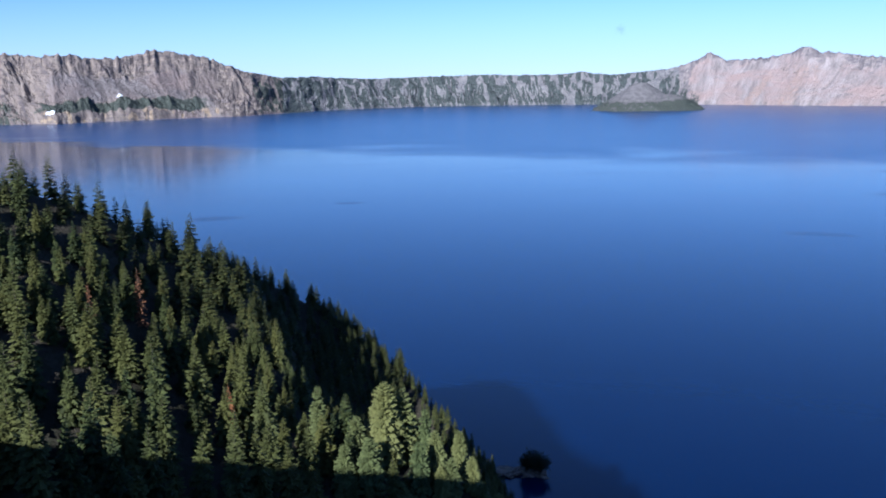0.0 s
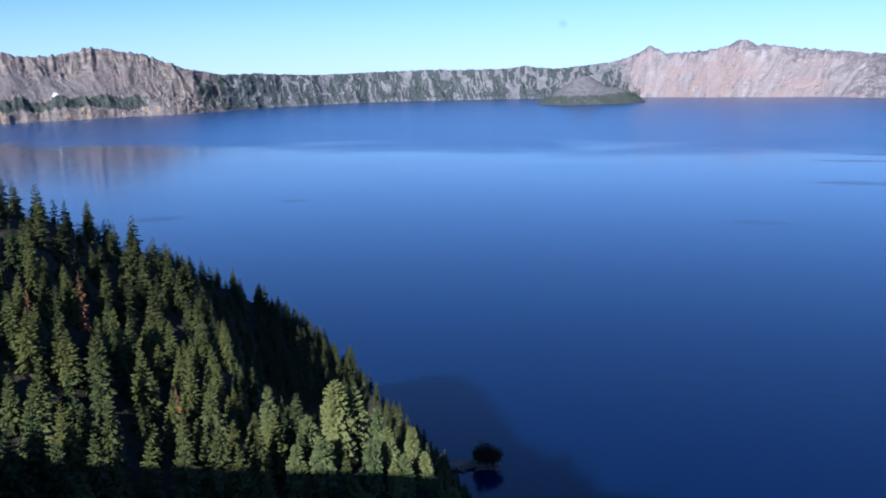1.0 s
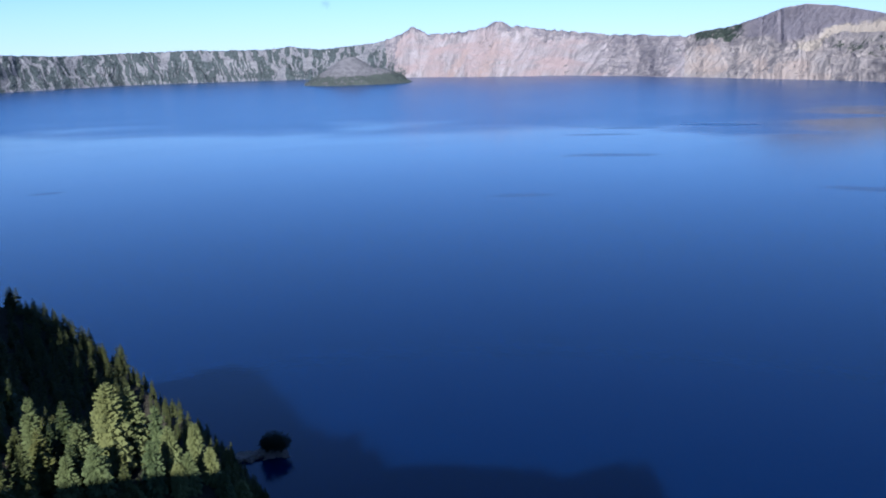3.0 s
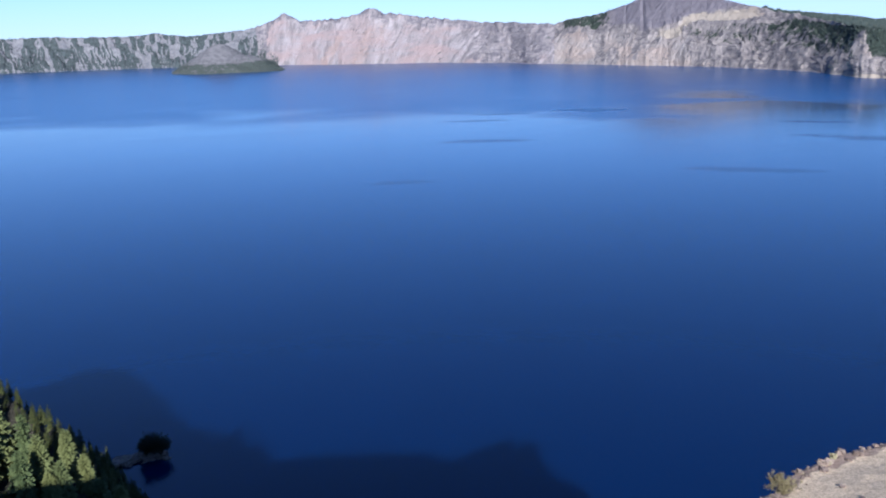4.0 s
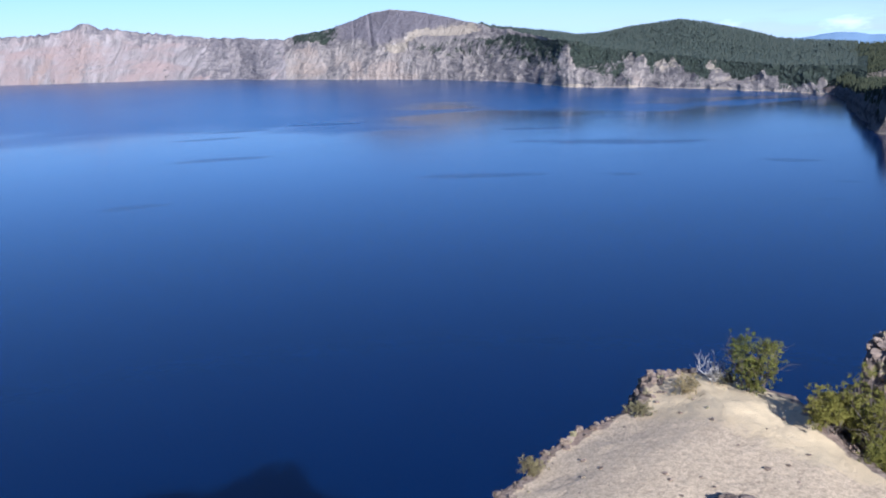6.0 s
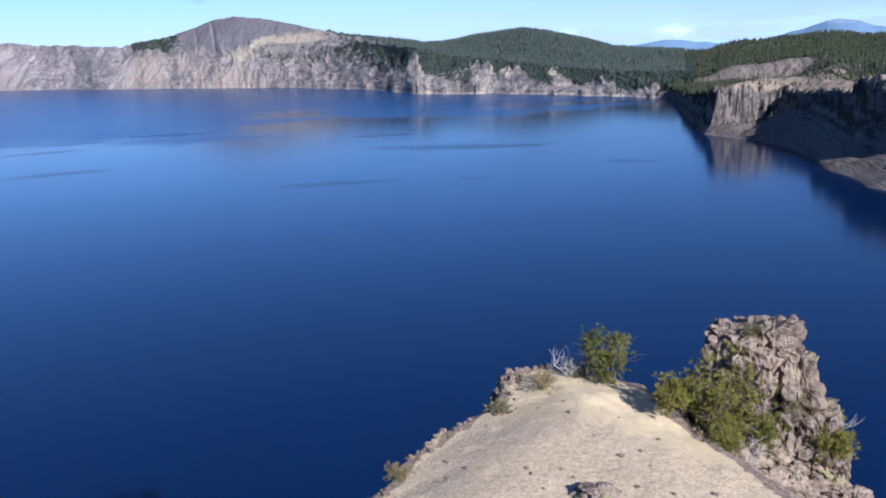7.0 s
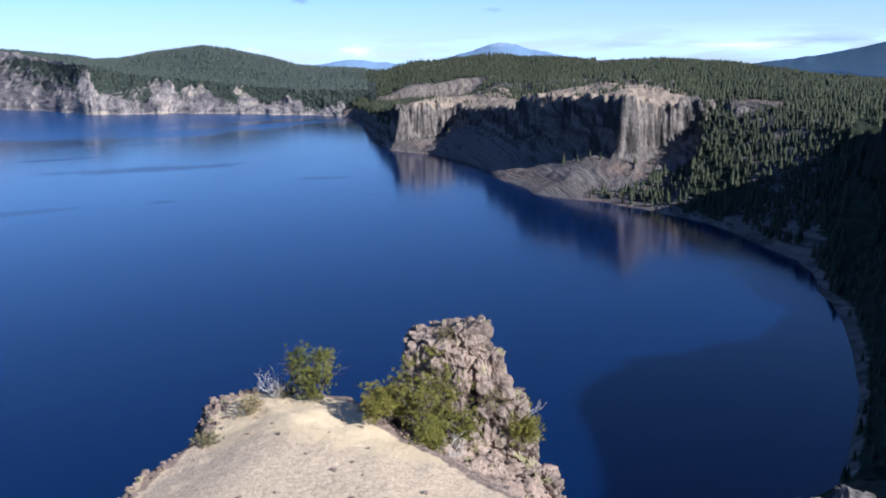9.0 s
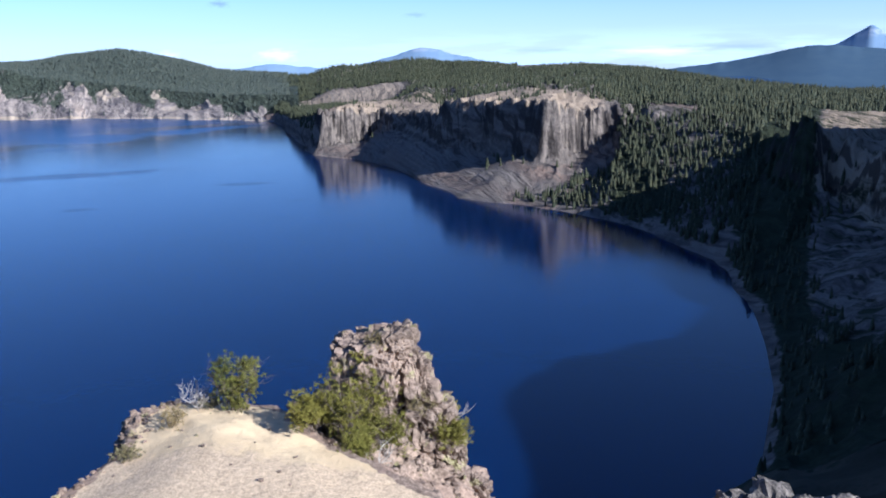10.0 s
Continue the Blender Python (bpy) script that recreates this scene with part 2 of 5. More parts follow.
# dark cat's-paws on the calm water: x, y, half length across, half width, turn clockwise in degrees
CATSPAWS = [(461, 799, 58, 16, 30), (525, 498, 58, 15, 46), (602, 396, 16, 10, 57), (271, 610, 30, 11, 24), (641, 1059, 50, 18, 31), (766, 1023, 56, 26, 37), (747, 317, 34, 11, 67),
            (788, 535, 105, 26, 60), (657, 241, 13, 6, 70), (581, 224, 12, 4, 69), (-199, 735, 24, 15, -15), (-95, 822, 16, 10, -7), (560, 1000, 60, 12, 29), (860, 700, 60, 14, 52)]


def water_material():
    """Calm water that mirrors the low sky, ruffled by wind over the far half and in patches."""
    n = Nodes("lake_water")
    g = n.tree.nodes.new("ShaderNodeNewGeometry")
    s = n.tree.nodes.new("ShaderNodeSeparateXYZ")
    n.link(g.outputs["Position"], s.inputs[0])
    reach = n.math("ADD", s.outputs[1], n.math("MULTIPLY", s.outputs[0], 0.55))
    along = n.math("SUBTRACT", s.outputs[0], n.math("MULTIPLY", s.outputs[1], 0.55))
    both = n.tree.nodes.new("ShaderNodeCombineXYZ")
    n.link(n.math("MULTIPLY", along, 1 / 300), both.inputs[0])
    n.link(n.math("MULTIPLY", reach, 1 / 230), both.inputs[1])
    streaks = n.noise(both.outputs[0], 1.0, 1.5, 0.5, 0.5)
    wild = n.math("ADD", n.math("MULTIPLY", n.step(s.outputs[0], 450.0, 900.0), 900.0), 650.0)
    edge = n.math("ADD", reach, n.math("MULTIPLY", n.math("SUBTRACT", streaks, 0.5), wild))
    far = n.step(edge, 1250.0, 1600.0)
    rag = n.noise(n.position(1 / 40, 1 / 40, 1), 1.0, 4.0, 0.6)
    spot = 0.0
    for x, y, long, wide, turn in CATSPAWS:
        m = n.tree.nodes.new("ShaderNodeMapping")
        m.vector_type = "TEXTURE"
        m.inputs["Location"].default_value = (x, y, 0)
        m.inputs["Rotation"].default_value = (0, 0, radians(-turn))
        m.inputs["Scale"].default_value = (long, wide, 1)
        n.link(g.outputs["Position"], m.inputs["Vector"])
        size = n.tree.nodes.new("ShaderNodeVectorMath")
        size.operation = "LENGTH"
        n.link(m.outputs[0], size.inputs[0])
        here = n.step(n.math("ADD", size.outputs["Value"], n.math("MULTIPLY", n.math("SUBTRACT", rag, 0.5), 1.5)), 1.15, 0.55)
        spot = n.math("MAXIMUM", spot, here)
    lanes = n.noise(n.position(1 / 260, 1 / 90, 1), 1.0, 4.0, 0.6, 0.5)
    rough = n.math("ADD", n.math("ADD", n.math("ADD", n.math("MULTIPLY", far, 0.13), n.math("MULTIPLY", spot, 0.085)), 0.12), n.math("MULTIPLY", n.math("SUBTRACT", lanes, 0.5), 0.07))
    ripple = n.noise(n.position(), 0.35, 4.0, 0.6)
    n.bump(ripple, 0.10, 0.3)
    n.bsdf.inputs["IOR"].default_value = 1.333
    # light spreads some metres under the clear water near the rim, which softens the shadows on it
    n.bsdf.subsurface_method = "BURLEY"
    away = n.tree.nodes.new("ShaderNodeVectorMath")
    away.operation = "LENGTH"
    n.link(g.outputs["Position"], away.inputs[0])
    n.link(n.step(away.outputs["Value"], 750.0, 480.0), n.bsdf.inputs["Subsurface Weight"])
    n.bsdf.inputs["Subsurface Radius"].default_value = (6, 8, 9)
    n.bsdf.inputs["Subsurface Scale"].default_value = 1.0
    # lighter blue base on the far half stands in for reflected sky
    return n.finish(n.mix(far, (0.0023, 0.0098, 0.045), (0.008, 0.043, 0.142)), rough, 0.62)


SOIL = ground_material()
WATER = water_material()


def leaf_material(name, dark, light, use_random=True):
    n = Nodes(name)
    f = n.noise(n.position(), 1.3, 3.0)
    c = n.mix(n.step(f, 0.35, 0.65), dark, light)
    r = n.random() if use_random else n.island()
    c = n.mix(r, c, n.mix(0.7, c, (light[0] * 1.7, light[1] * 1.35, light[2] * 1.1)))
    n.bsdf.inputs["Subsurface Weight"].default_value = 0.0
    return n.finish(c, 0.75, 0.25)


NEEDLES = leaf_material("fir_needles", (0.010, 0.017, 0.005), (0.054, 0.065, 0.016))
# far trees: distance haze put into the needle colour, paler and bluer
HAZED_NEEDLES = leaf_material("hazed_distant_needles", (0.031, 0.043, 0.040), (0.049, 0.064, 0.055), False)
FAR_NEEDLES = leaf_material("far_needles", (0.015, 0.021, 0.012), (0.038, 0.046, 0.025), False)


def bark_material():
    n = Nodes("bark")
    f = n.noise(n.position(1, 1, 0.25), 6.0, 5.0)
    return n.finish(n.mix(f, (0.06, 0.045, 0.035), (0.16, 0.13, 0.11)), 0.9, 0.1)


BARK = bark_material()


# ---- small helpers ----
def sheet(name, x, y, z, material, uv=None, keep=None, **fields):
    """A sheet from 2D arrays of places; keep masks its faces."""
    rows, cols = x.shape
    v = np.stack([x, y, z], -1).reshape(-1, 3)
    i = np.arange(rows * cols).reshape(rows, cols)
    f = np.stack([i[:-1, :-1], i[:-1, 1:], i[1:, 1:], i[1:, :-1]], -1).reshape(-1, 4)
    if keep is not None:
        k = keep[:-1, :-1] | keep[1:, 1:] | keep[1:, :-1] | keep[:-1, 1:]
        f = f[k.reshape(-1)]
    me = bpy.data.meshes.new(name)
    me.vertices.add(len(v))
    me.vertices.foreach_set("co", v.astype(np.float32).ravel())
    me.loops.add(f.size)
    me.loops.foreach_set("vertex_index", f.astype(np.int32).ravel())
    me.polygons.add(len(f))
    me.polygons.foreach_set("loop_start", np.arange(0, f.size, 4, dtype=np.int32))
    me.update(calc_edges=True)
    if uv is not None:
        layer = me.uv_layers.new(name="UVMap")
        flat = np.stack(uv, -1).reshape(-1, 2)[f.ravel()]
        layer.data.foreach_set("uv", flat.astype(np.float32).ravel())
    for key, values in fields.items():
        at = me.attributes.new(key, "FLOAT", "POINT")
        at.data.foreach_set("value", values.astype(np.float32).ravel())
    me.polygons.foreach_set("use_smooth", np.ones(len(f), dtype=bool))
    me.materials.append(material)
    return new(name, me)


def part(name, bm, material, parent, label=""):
    me = bpy.data.meshes.new(name)
    bm.to_mesh(me)
    bm.free()
    me.materials.append(material)
    ob = new(name, me)
    ob.parent = parent
    if label:
        ob["label"] = label
    return ob

# ---- the lake ----
def polar(az, r):
    return r * np.sin(np.radians(az)), r * np.cos(np.radians(az))


def make_lake():
    n = 60
    x, y = np.meshgrid(np.linspace(-3400, 4400, n), np.linspace(-700, 4900, n))
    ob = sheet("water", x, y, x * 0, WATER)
    tagged(ob, "deep blue crater lake with calm and ruffled patches", "lake", kind="structure")


make_lake()

# ---- the far caldera wall: azimuth, then shore distance, width or height in metres ----
SHORE = [(-31, 3300), (-27.3, 3335), (-24.2, 3260), (-17.6, 3440), (-12.4, 3580), (-6.9, 4130), (-1.3, 4440), (4.3, 4400), (9.5, 4300),
         (14.9, 4150), (21.9, 3830), (27.1, 3690), (31.5, 3415), (32.8, 3250), (40, 2880), (45.1, 2610), (47.5, 2460), (50, 2280), (52.8, 2050),
         (58.2, 1930), (64.7, 1764), (69, 1655), (72, 1600)]
WIDTH = [(-31, 330), (-12, 320), (-8, 280), (11, 280), (15, 420), (30, 400), (34, 320), (48, 330), (52, 170), (60, 130), (72, 110)]
CREST_SOUTH = [(-31, 239), (-26.9, 254), (-25.1, 239), (-22.9, 248), (-22.0, 231), (-19.7, 243), (-18.3, 273), (-17.3, 263), (-15.0, 238),
               (-13.8, 203), (-12.6, 179), (-10.5, 154), (-8.3, 158), (-5.3, 146), (-3.1, 149), (-0.1, 155), (2.8, 156), (7.3, 149)]
CREST_WEST = [(9.1, 163), (10.9, 143), (14.4, 165), (15.8, 193), (17.0, 241), (18.0, 198), (20.1, 205), (21.7, 225), (22.7, 251),
              (23.5, 222), (24.1, 218), (26.9, 189), (29.7, 164), (33.1, 150)]
CREST_NORTH = [(34.4, 142), (35.3, 159), (37.4, 176), (39.0, 203), (40.0, 224), (41.3, 231), (42.9, 220), (45.1, 192), (46.2, 176),
               (48.0, 151), (50, 130), (52, 108), (53.3, 102), (55, 84), (58, 72), (61, 60), (63, 51), (66, 44), (72, 45)]
CREST = CREST_SOUTH + CREST_WEST + CREST_NORTH
# land behind the wall: height 650 m behind the crest
BEHIND = [(44, 150), (48, 165), (49.8, 153), (53.3, 115), (54.7, 118), (56.7, 135), (59.7, 147), (61.5, 135), (63.8, 112), (65.6, 86), (70, 74), (75, 75)]


def table(rows, a):
    return np.interp(a, [q[0] for q in rows], [q[1] for q in rows])


ARC_AZ = np.arange(-40.0, 80.0, 0.1)
ARC_LENGTH = np.cumsum((table(SHORE, ARC_AZ) + 150) * np.radians(0.1))


def scree_field(az, u, arc):
    """Where loose scree lies: the bowl and fans of the walls."""
    fan = fbm(arc / 95, u * 0.8, 3, 51)
    bowl = smooth(-25.5, -23.5, az) * smooth(-16.2, -18.2, az) * smooth(0.30, 0.36, u) * smooth(0.74, 0.62, u + 0.06 * fan)
    nose = smooth(-18.3, -17.2, az) * smooth(-13.5, -15.0, az) * smooth(0.9, 0.7, u) * 0.5
    west = smooth(15.2, 16.5, az) * smooth(32, 27, az) * smooth(0.98, 0.7, u + 0.25 * fan) * 0.95
    north = smooth(30, 34, az) * (0.14 + 0.5 * smooth(0.15, 0.4, fan) * smooth(0.75, 0.55, u))
    band = smooth(40.3, 41.6, az) * smooth(47.6, 46.4, az) * np.exp(-((u - 0.64 - (az - 44) * 0.055 + 0.10 * fan) / 0.042) ** 2) * 1.2
    shore = smooth(0.05, 0.015, u) * 0.3
    return np.clip(bowl + nose + west + north + band + shore, 0, 1.2)


def buttress(az, u, arc):
    """Bare rock ribs between forest wedges on the low northern cliffs."""
    return smooth(-0.22, 0.04, fbm(arc / 62 + u * 0.4, u * 0.5, 3, 59)) * smooth(50.2, 51.2, az - 2.4 * u) * smooth(69.4, 68.4, az) * smooth(0.98, 0.80, u + 0.55 * fbm(arc / 48, u * 0, 3, 60))


def stain_field(az, u, arc):
    """Tan and rusty ground: shore buttresses, the streak under the peak, the band under the bluff."""
    fan = fbm(arc / 95, u * 0.8, 3, 51)
    lumps = fbm(arc / 17, u * 9, 4, 53)
    shore = smooth(-26, -24.5, az) * smooth(-13, -15, az) * smooth(0.24, 0.08, u) * smooth(-0.1, 0.35, lumps) * 0.7
    rust = np.exp(-((az - 22.3 - 1.6 * (u - 0.5)) / 0.9) ** 2) * smooth(0.95, 0.6, u) * 0.5 + np.exp(-((az - 20.4 - 2.2 * (u - 0.5)) / 0.45) ** 2) * smooth(0.9, 0.6, u) * 0.35
    band = smooth(40.3, 41.6, az) * smooth(47.4, 46.4, az) * np.exp(-((u - 0.62 - (az - 44) * 0.055 + 0.16 * fan) / 0.07) ** 2) * 1.1
    lit = buttress(az, u, arc) * (0.06 + 0.55 * smooth(0.45, 0.8, u + 0.3 * lumps))
    top = smooth(39.8, 40.6, az) * smooth(43.4, 42.4, az) * smooth(0.95, 0.99, u) * 0.8
    ray = value_noise((az - 22.6) / (0.35 + 0.75 * np.clip(1.15 - u, 0, 1)) * 1.1, u * 0.6, 157)
    fans = smooth(16, 18, az) * smooth(31, 27, az) * smooth(0.1, 0.7, ray) * smooth(0.98, 0.7, u) * 0.26
    beach = smooth(50.5, 51.5, az) * smooth(0.05, 0.02, u) * 0.9
    return np.clip(shore + rust + band + lit + top + fans + beach, 0, 1)


def massive_field(az, u, arc):
    """The smooth lava face of the bluff."""
    fan = fbm(arc / 95, u * 0.8, 3, 51)
    low = np.interp(az, [36.5, 39, 40.2, 41, 44, 46.5], [0.85, 0.62, 0.5, 0.52, 0.70, 0.9]) - 0.10 * fan
    return smooth(37.0, 38.5, az) * smooth(47, 45.8, az) * smooth(low, low + 0.05, u) * smooth(1.01, 0.985, u)


def chute_field(az, u, arc, c):
    """Narrow pale chutes down the wooded part of the wall."""
    line = 1 - np.abs(value_noise(c / 27 + 0.5 * fbm(arc / 40, u * 2, 3, 56), u * 0.7, 55))
    thin = 1 - np.abs(value_noise(c / 11 + 0.4 * fbm(arc / 22, u * 2, 2, 156), u * 1.1, 155))
    knob = smooth(0.1, 0.4, fbm(arc / 20, u * 6, 3, 57)) * smooth(0.62, 0.85, u)
    return np.clip(smooth(0.80, 0.97, line) + 0.75 * smooth(0.80, 0.97, thin) * smooth(0.9, 0.4, u) + 0.7 * knob, 0, 1)


def far_height(az, r):
    """Height of the far wall and of the land behind it."""
    shore = table(SHORE, az)
    width, crest = table(WIDTH, az), table(CREST, az)
    u0 = (r - shore) / width
    shore = shore + (16 * fbm(az * 1.6, az * 0, 3, 5) + 30 * fbm(az * 0.5, az * 0, 2, 6)) * smooth(0.6, 0.0, u0)
    bluff = smooth(36.5, 38, az) * smooth(47.5, 46, az)
    crest = crest + (crest - 60) * 0.05 * (1 - 0.85 * bluff) * fbm(az * 4.5, az * 0, 3, 9) * smooth(0.6, 0.95, u0)
    u = (r - shore) / width
    arc = np.interp(az, ARC_AZ, ARC_LENGTH)
    slant = np.interp(az, [-30, -8, 10, 16, 25, 30, 40, 70], [0.30, 0.20, 0.10, -0.12, -0.25, -0.30, -0.4, -0.28])
    c = arc + slant * u * width + 18 * fbm(arc / 60, u * 3, 3, 15)
    gully = ridged(c / 95 + 0.5 * fbm(arc / 130, u * 1.7, 2, 22), u * width / 360, 5, 21)
    fine = fbm(c / 24, u * width / 34, 5, 31, 0.6)
    loose = scree_field(az, u, arc)
    lava = smooth(36.5, 38, az) * smooth(47.5, 46, az) * smooth(0.45, 0.6, u)
    uu = u + 0.13 * (1 - 0.9 * lava) * fbm(arc / 110, u * 1.5, 4, 17)
    steps = np.interp(np.clip(uu, -0.4, 1.2), [-0.4, 0, 0.06, 0.5, 0.62, 0.72, 0.92, 1.0, 1.2], [-0.4, 0, 0.09, 0.46, 0.66, 0.72, 0.98, 1.0, 1.0])
    calm = np.interp(np.clip(u, -0.4, 1.2), [-0.4, 0, 1.0, 1.2], [-0.4, 0, 1.0, 1.0])
    mixw = np.clip(loose, 0, 1)
    prof = steps * (1 - mixw) + calm * mixw
    inside = np.clip(u, 0, 1)
    body = np.sqrt(np.clip(inside * (1 - inside) * 4, 0, 1))
    z = crest * prof + body * ((gully - 0.55) * np.interp(az, [-14, -9, 13, 17, 30, 38, 50, 53], [40, 34, 34, 26, 34, 38, 46, 85]) + fine * 17) * (1 - 0.8 * mixw) * np.clip(crest / 170, 0.3, 1.1) * (1 - 0.9 * smooth(37.0, 38.5, az) * smooth(47, 45.8, az) * smooth(0.5, 0.65, u))
    z = z - 8 * np.exp(-((az - 39.95 + 0.25 * (u - 0.8)) / 0.10) ** 2) * lava - 4 * np.exp(-((az - 38.9) / 0.08) ** 2) * lava
    z = np.minimum(z, crest + 1.0)
    z = np.where((u > 0.0) & (z < 0.8 + 25 * np.clip(u, 0, 1)), 0.8 + 25 * np.clip(u, 0, 1), z)
    back = np.where(az > 44, table(BEHIND, az), crest - 60)
    over = np.clip((r - shore - width) / 650, 0, 2)
    land = crest + (back - crest) * np.where(az > 44, smooth(0, 1, np.minimum(over, 1)), np.minimum(over, 1.6)) + 4 * fbm(arc / 120, r / 120, 3, 44) * np.clip(over * 6, 0, 1)
    land = land - np.clip(over - 1, 0, 1) * 40
    return np.where(u > 1, land, z), u, arc, loose, c


def make_far_wall(name, az0, az1, material, label, forest):
    az, step = np.meshgrid(np.linspace(az0, az1, round((az1 - az0) / 0.05) + 1), np.concatenate([np.linspace(-0.4, -0.13, 5), np.linspace(-0.12, 1.0, 84), np.linspace(1.04, 1.6, 8), np.linspace(1.8, 5.5, 22)]))
    shore = table(SHORE, az)
    width = table(WIDTH, az)
    r = np.minimum(shore + step * width, 4960)
    z, u, arc, loose, c = far_height(az, r)
    x, y = polar(az, r)
    ob = sheet(name, x, y, z, material, uv=(c, z + (r - shore) * 0.25), veg=forest(az, u, z, arc, c), scree=loose, stain=stain_field(az, u, arc), massive=massive_field(az, u, arc))
    return tagged(ob, label, "caldera wall", kind="structure")


def wooded(az, u, arc, c):
    """The wooded stretch between the south wall and the pale peaks."""
    here = smooth(-14.5, -10, az) * smooth(17.2, 14.2, az + 2.2 * (u - 0.5))
    return here * (0.58 - 0.8 * chute_field(az, u, arc, c) - 0.2 * smooth(0.08, 0.02, u))


def forest_south(az, u, z, arc, c):
    low = smooth(0.08, 0.14, u) * smooth(0.36, 0.29, u) * smooth(-13.5, -17, az) * smooth(-26, -24.5, az) * 0.55
    spur = smooth(-19, -18, az) * smooth(-15, -16, az) * smooth(0.5, 0.2, u) * 0.2
    east = smooth(-25, -27, az) * smooth(0.6, 0.2, u) * 0.4
    return 0.14 + low + spur + east + wooded(az, u, arc, c) + smooth(0.99, 1.02, u) * 0.12 + smooth(-17, -14, az) * 0.06


def forest_west(az, u, z, arc, c):
    top = smooth(1.0, 1.05, u) * 0.25
    dots = 0.2 * smooth(0.1, 0.4, fbm(arc / 60, u * 3, 3, 58)) * smooth(17, 19, az)
    return 0.12 + 0.06 * smooth(14, 20, az) + dots + top + wooded(az, u, arc, c) + smooth(24, 30, az) * smooth(0.86, 0.97, u) * 0.22 + smooth(34, 36.5, az) * smooth(0.75, 0.9, u) * 0.35


def forest_north(az, u, z, arc, c):
    slope = smooth(45.5, 49, az) * smooth(0.35, 0.95, u) * 0.17
    under = smooth(41.5, 43, az) * smooth(0.28, 0.4, u) * smooth(0.62, 0.52, u - (az - 44) * 0.055) * 0.36
    low = smooth(54, 66, az) * smooth(0.15, 0.6, u) * 0.12
    knoll = smooth(38.6, 37.4, az) * smooth(34.5, 35.3, az) * smooth(0.66, 0.8, u) * 0.5
    low = low - 0.3 * buttress(az, u, arc) + 0.12 * smooth(50.4, 52, az - 2.4 * u) * smooth(0.05, 0.2, u)
    return 0.10 + slope + under + low + knoll + smooth(1.0, 1.06, u) * 0.5 * smooth(43.5, 46.5, az)


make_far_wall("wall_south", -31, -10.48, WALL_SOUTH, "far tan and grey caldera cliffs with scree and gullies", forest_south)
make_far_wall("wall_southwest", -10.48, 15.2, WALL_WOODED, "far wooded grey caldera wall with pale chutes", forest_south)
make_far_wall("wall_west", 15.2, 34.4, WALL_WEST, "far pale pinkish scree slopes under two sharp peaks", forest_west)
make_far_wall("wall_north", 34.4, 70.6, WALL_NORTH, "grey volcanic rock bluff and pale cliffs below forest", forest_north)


# ---- the bay: shore, then by azimuth the talus and cliff ----
BAY_SHORE = [(68, 1680), (69, 1655), (70.3, 1256), (71.3, 1036), (75.5, 939), (79.3, 744), (81.2, 682), (85.3, 648), (89.8, 601),
             (94.1, 550), (97.6, 481), (100.4, 400), (101.6, 340), (102.3, 294), (102.4, 257), (102.5, 227), (104, 150)]
# edge of the plateau: azimuth, distance, height, height of the cliff below it
EDGE = np.array([(67, 1690, 8, 2), (69.5, 1640, 15, 4), (71.0, 1260, 30, 14), (72.2, 1066, 50, 38), (73.6, 1078, 52, 40), (75.2, 1092, 50, 36), (76.4, 1100, 48, 26), (77.6, 1030, 50, 22), (78.8, 930, 54, 24), (80.0, 880, 58, 30),
                 (81.0, 846, 70, 42), (84, 800, 70, 44), (86.8, 738, 71, 46), (89.4, 768, 66, 36), (91.2, 785, 66, 22), (94.5, 775, 68, 4),
                 (98, 720, 62, 4), (100.6, 640, 54, 10), (102.4, 560, 60, 20), (103.4, 520, 77, 40), (104.4, 530, 69, 34), (106, 520, 62, 28), (107.6, 500, 56, 26), (110, 450, 62, 30), (116, 340, 84, 34)], dtype=float)
BACK = [(66, 76), (72, 84), (75, 86), (79, 96), (82, 98), (84.4, 88), (87, 92), (90, 88), (93, 82), (97, 66), (100, 58), (104, 50), (112, 48)]
LEAN_AZ = 27.0
CA, SA = math.cos(radians(LEAN_AZ)), math.sin(radians(LEAN_AZ))


def line_distance(x, y, line, values=None):
    """Distance to a line, and the values of its nearest point."""
    best = np.full(x.shape, 1e9)
    found = [np.zeros(x.shape) for _ in (values[0] if values is not None else ())]
    for k, ((x0, y0), (x1, y1)) in enumerate(zip(line[:-1], line[1:])):
        dx, dy = x1 - x0, y1 - y0
        t = np.clip(((x - x0) * dx + (y - y0) * dy) / (dx * dx + dy * dy), 0, 1)
        d = np.hypot(x - x0 - t * dx, y - y0 - t * dy)
        near = d < best
        best = np.where(near, d, best)
        for j in range(len(found)):
            found[j] = np.where(near, values[k][j] * (1 - t) + values[k + 1][j] * t, found[j])
    return best, found


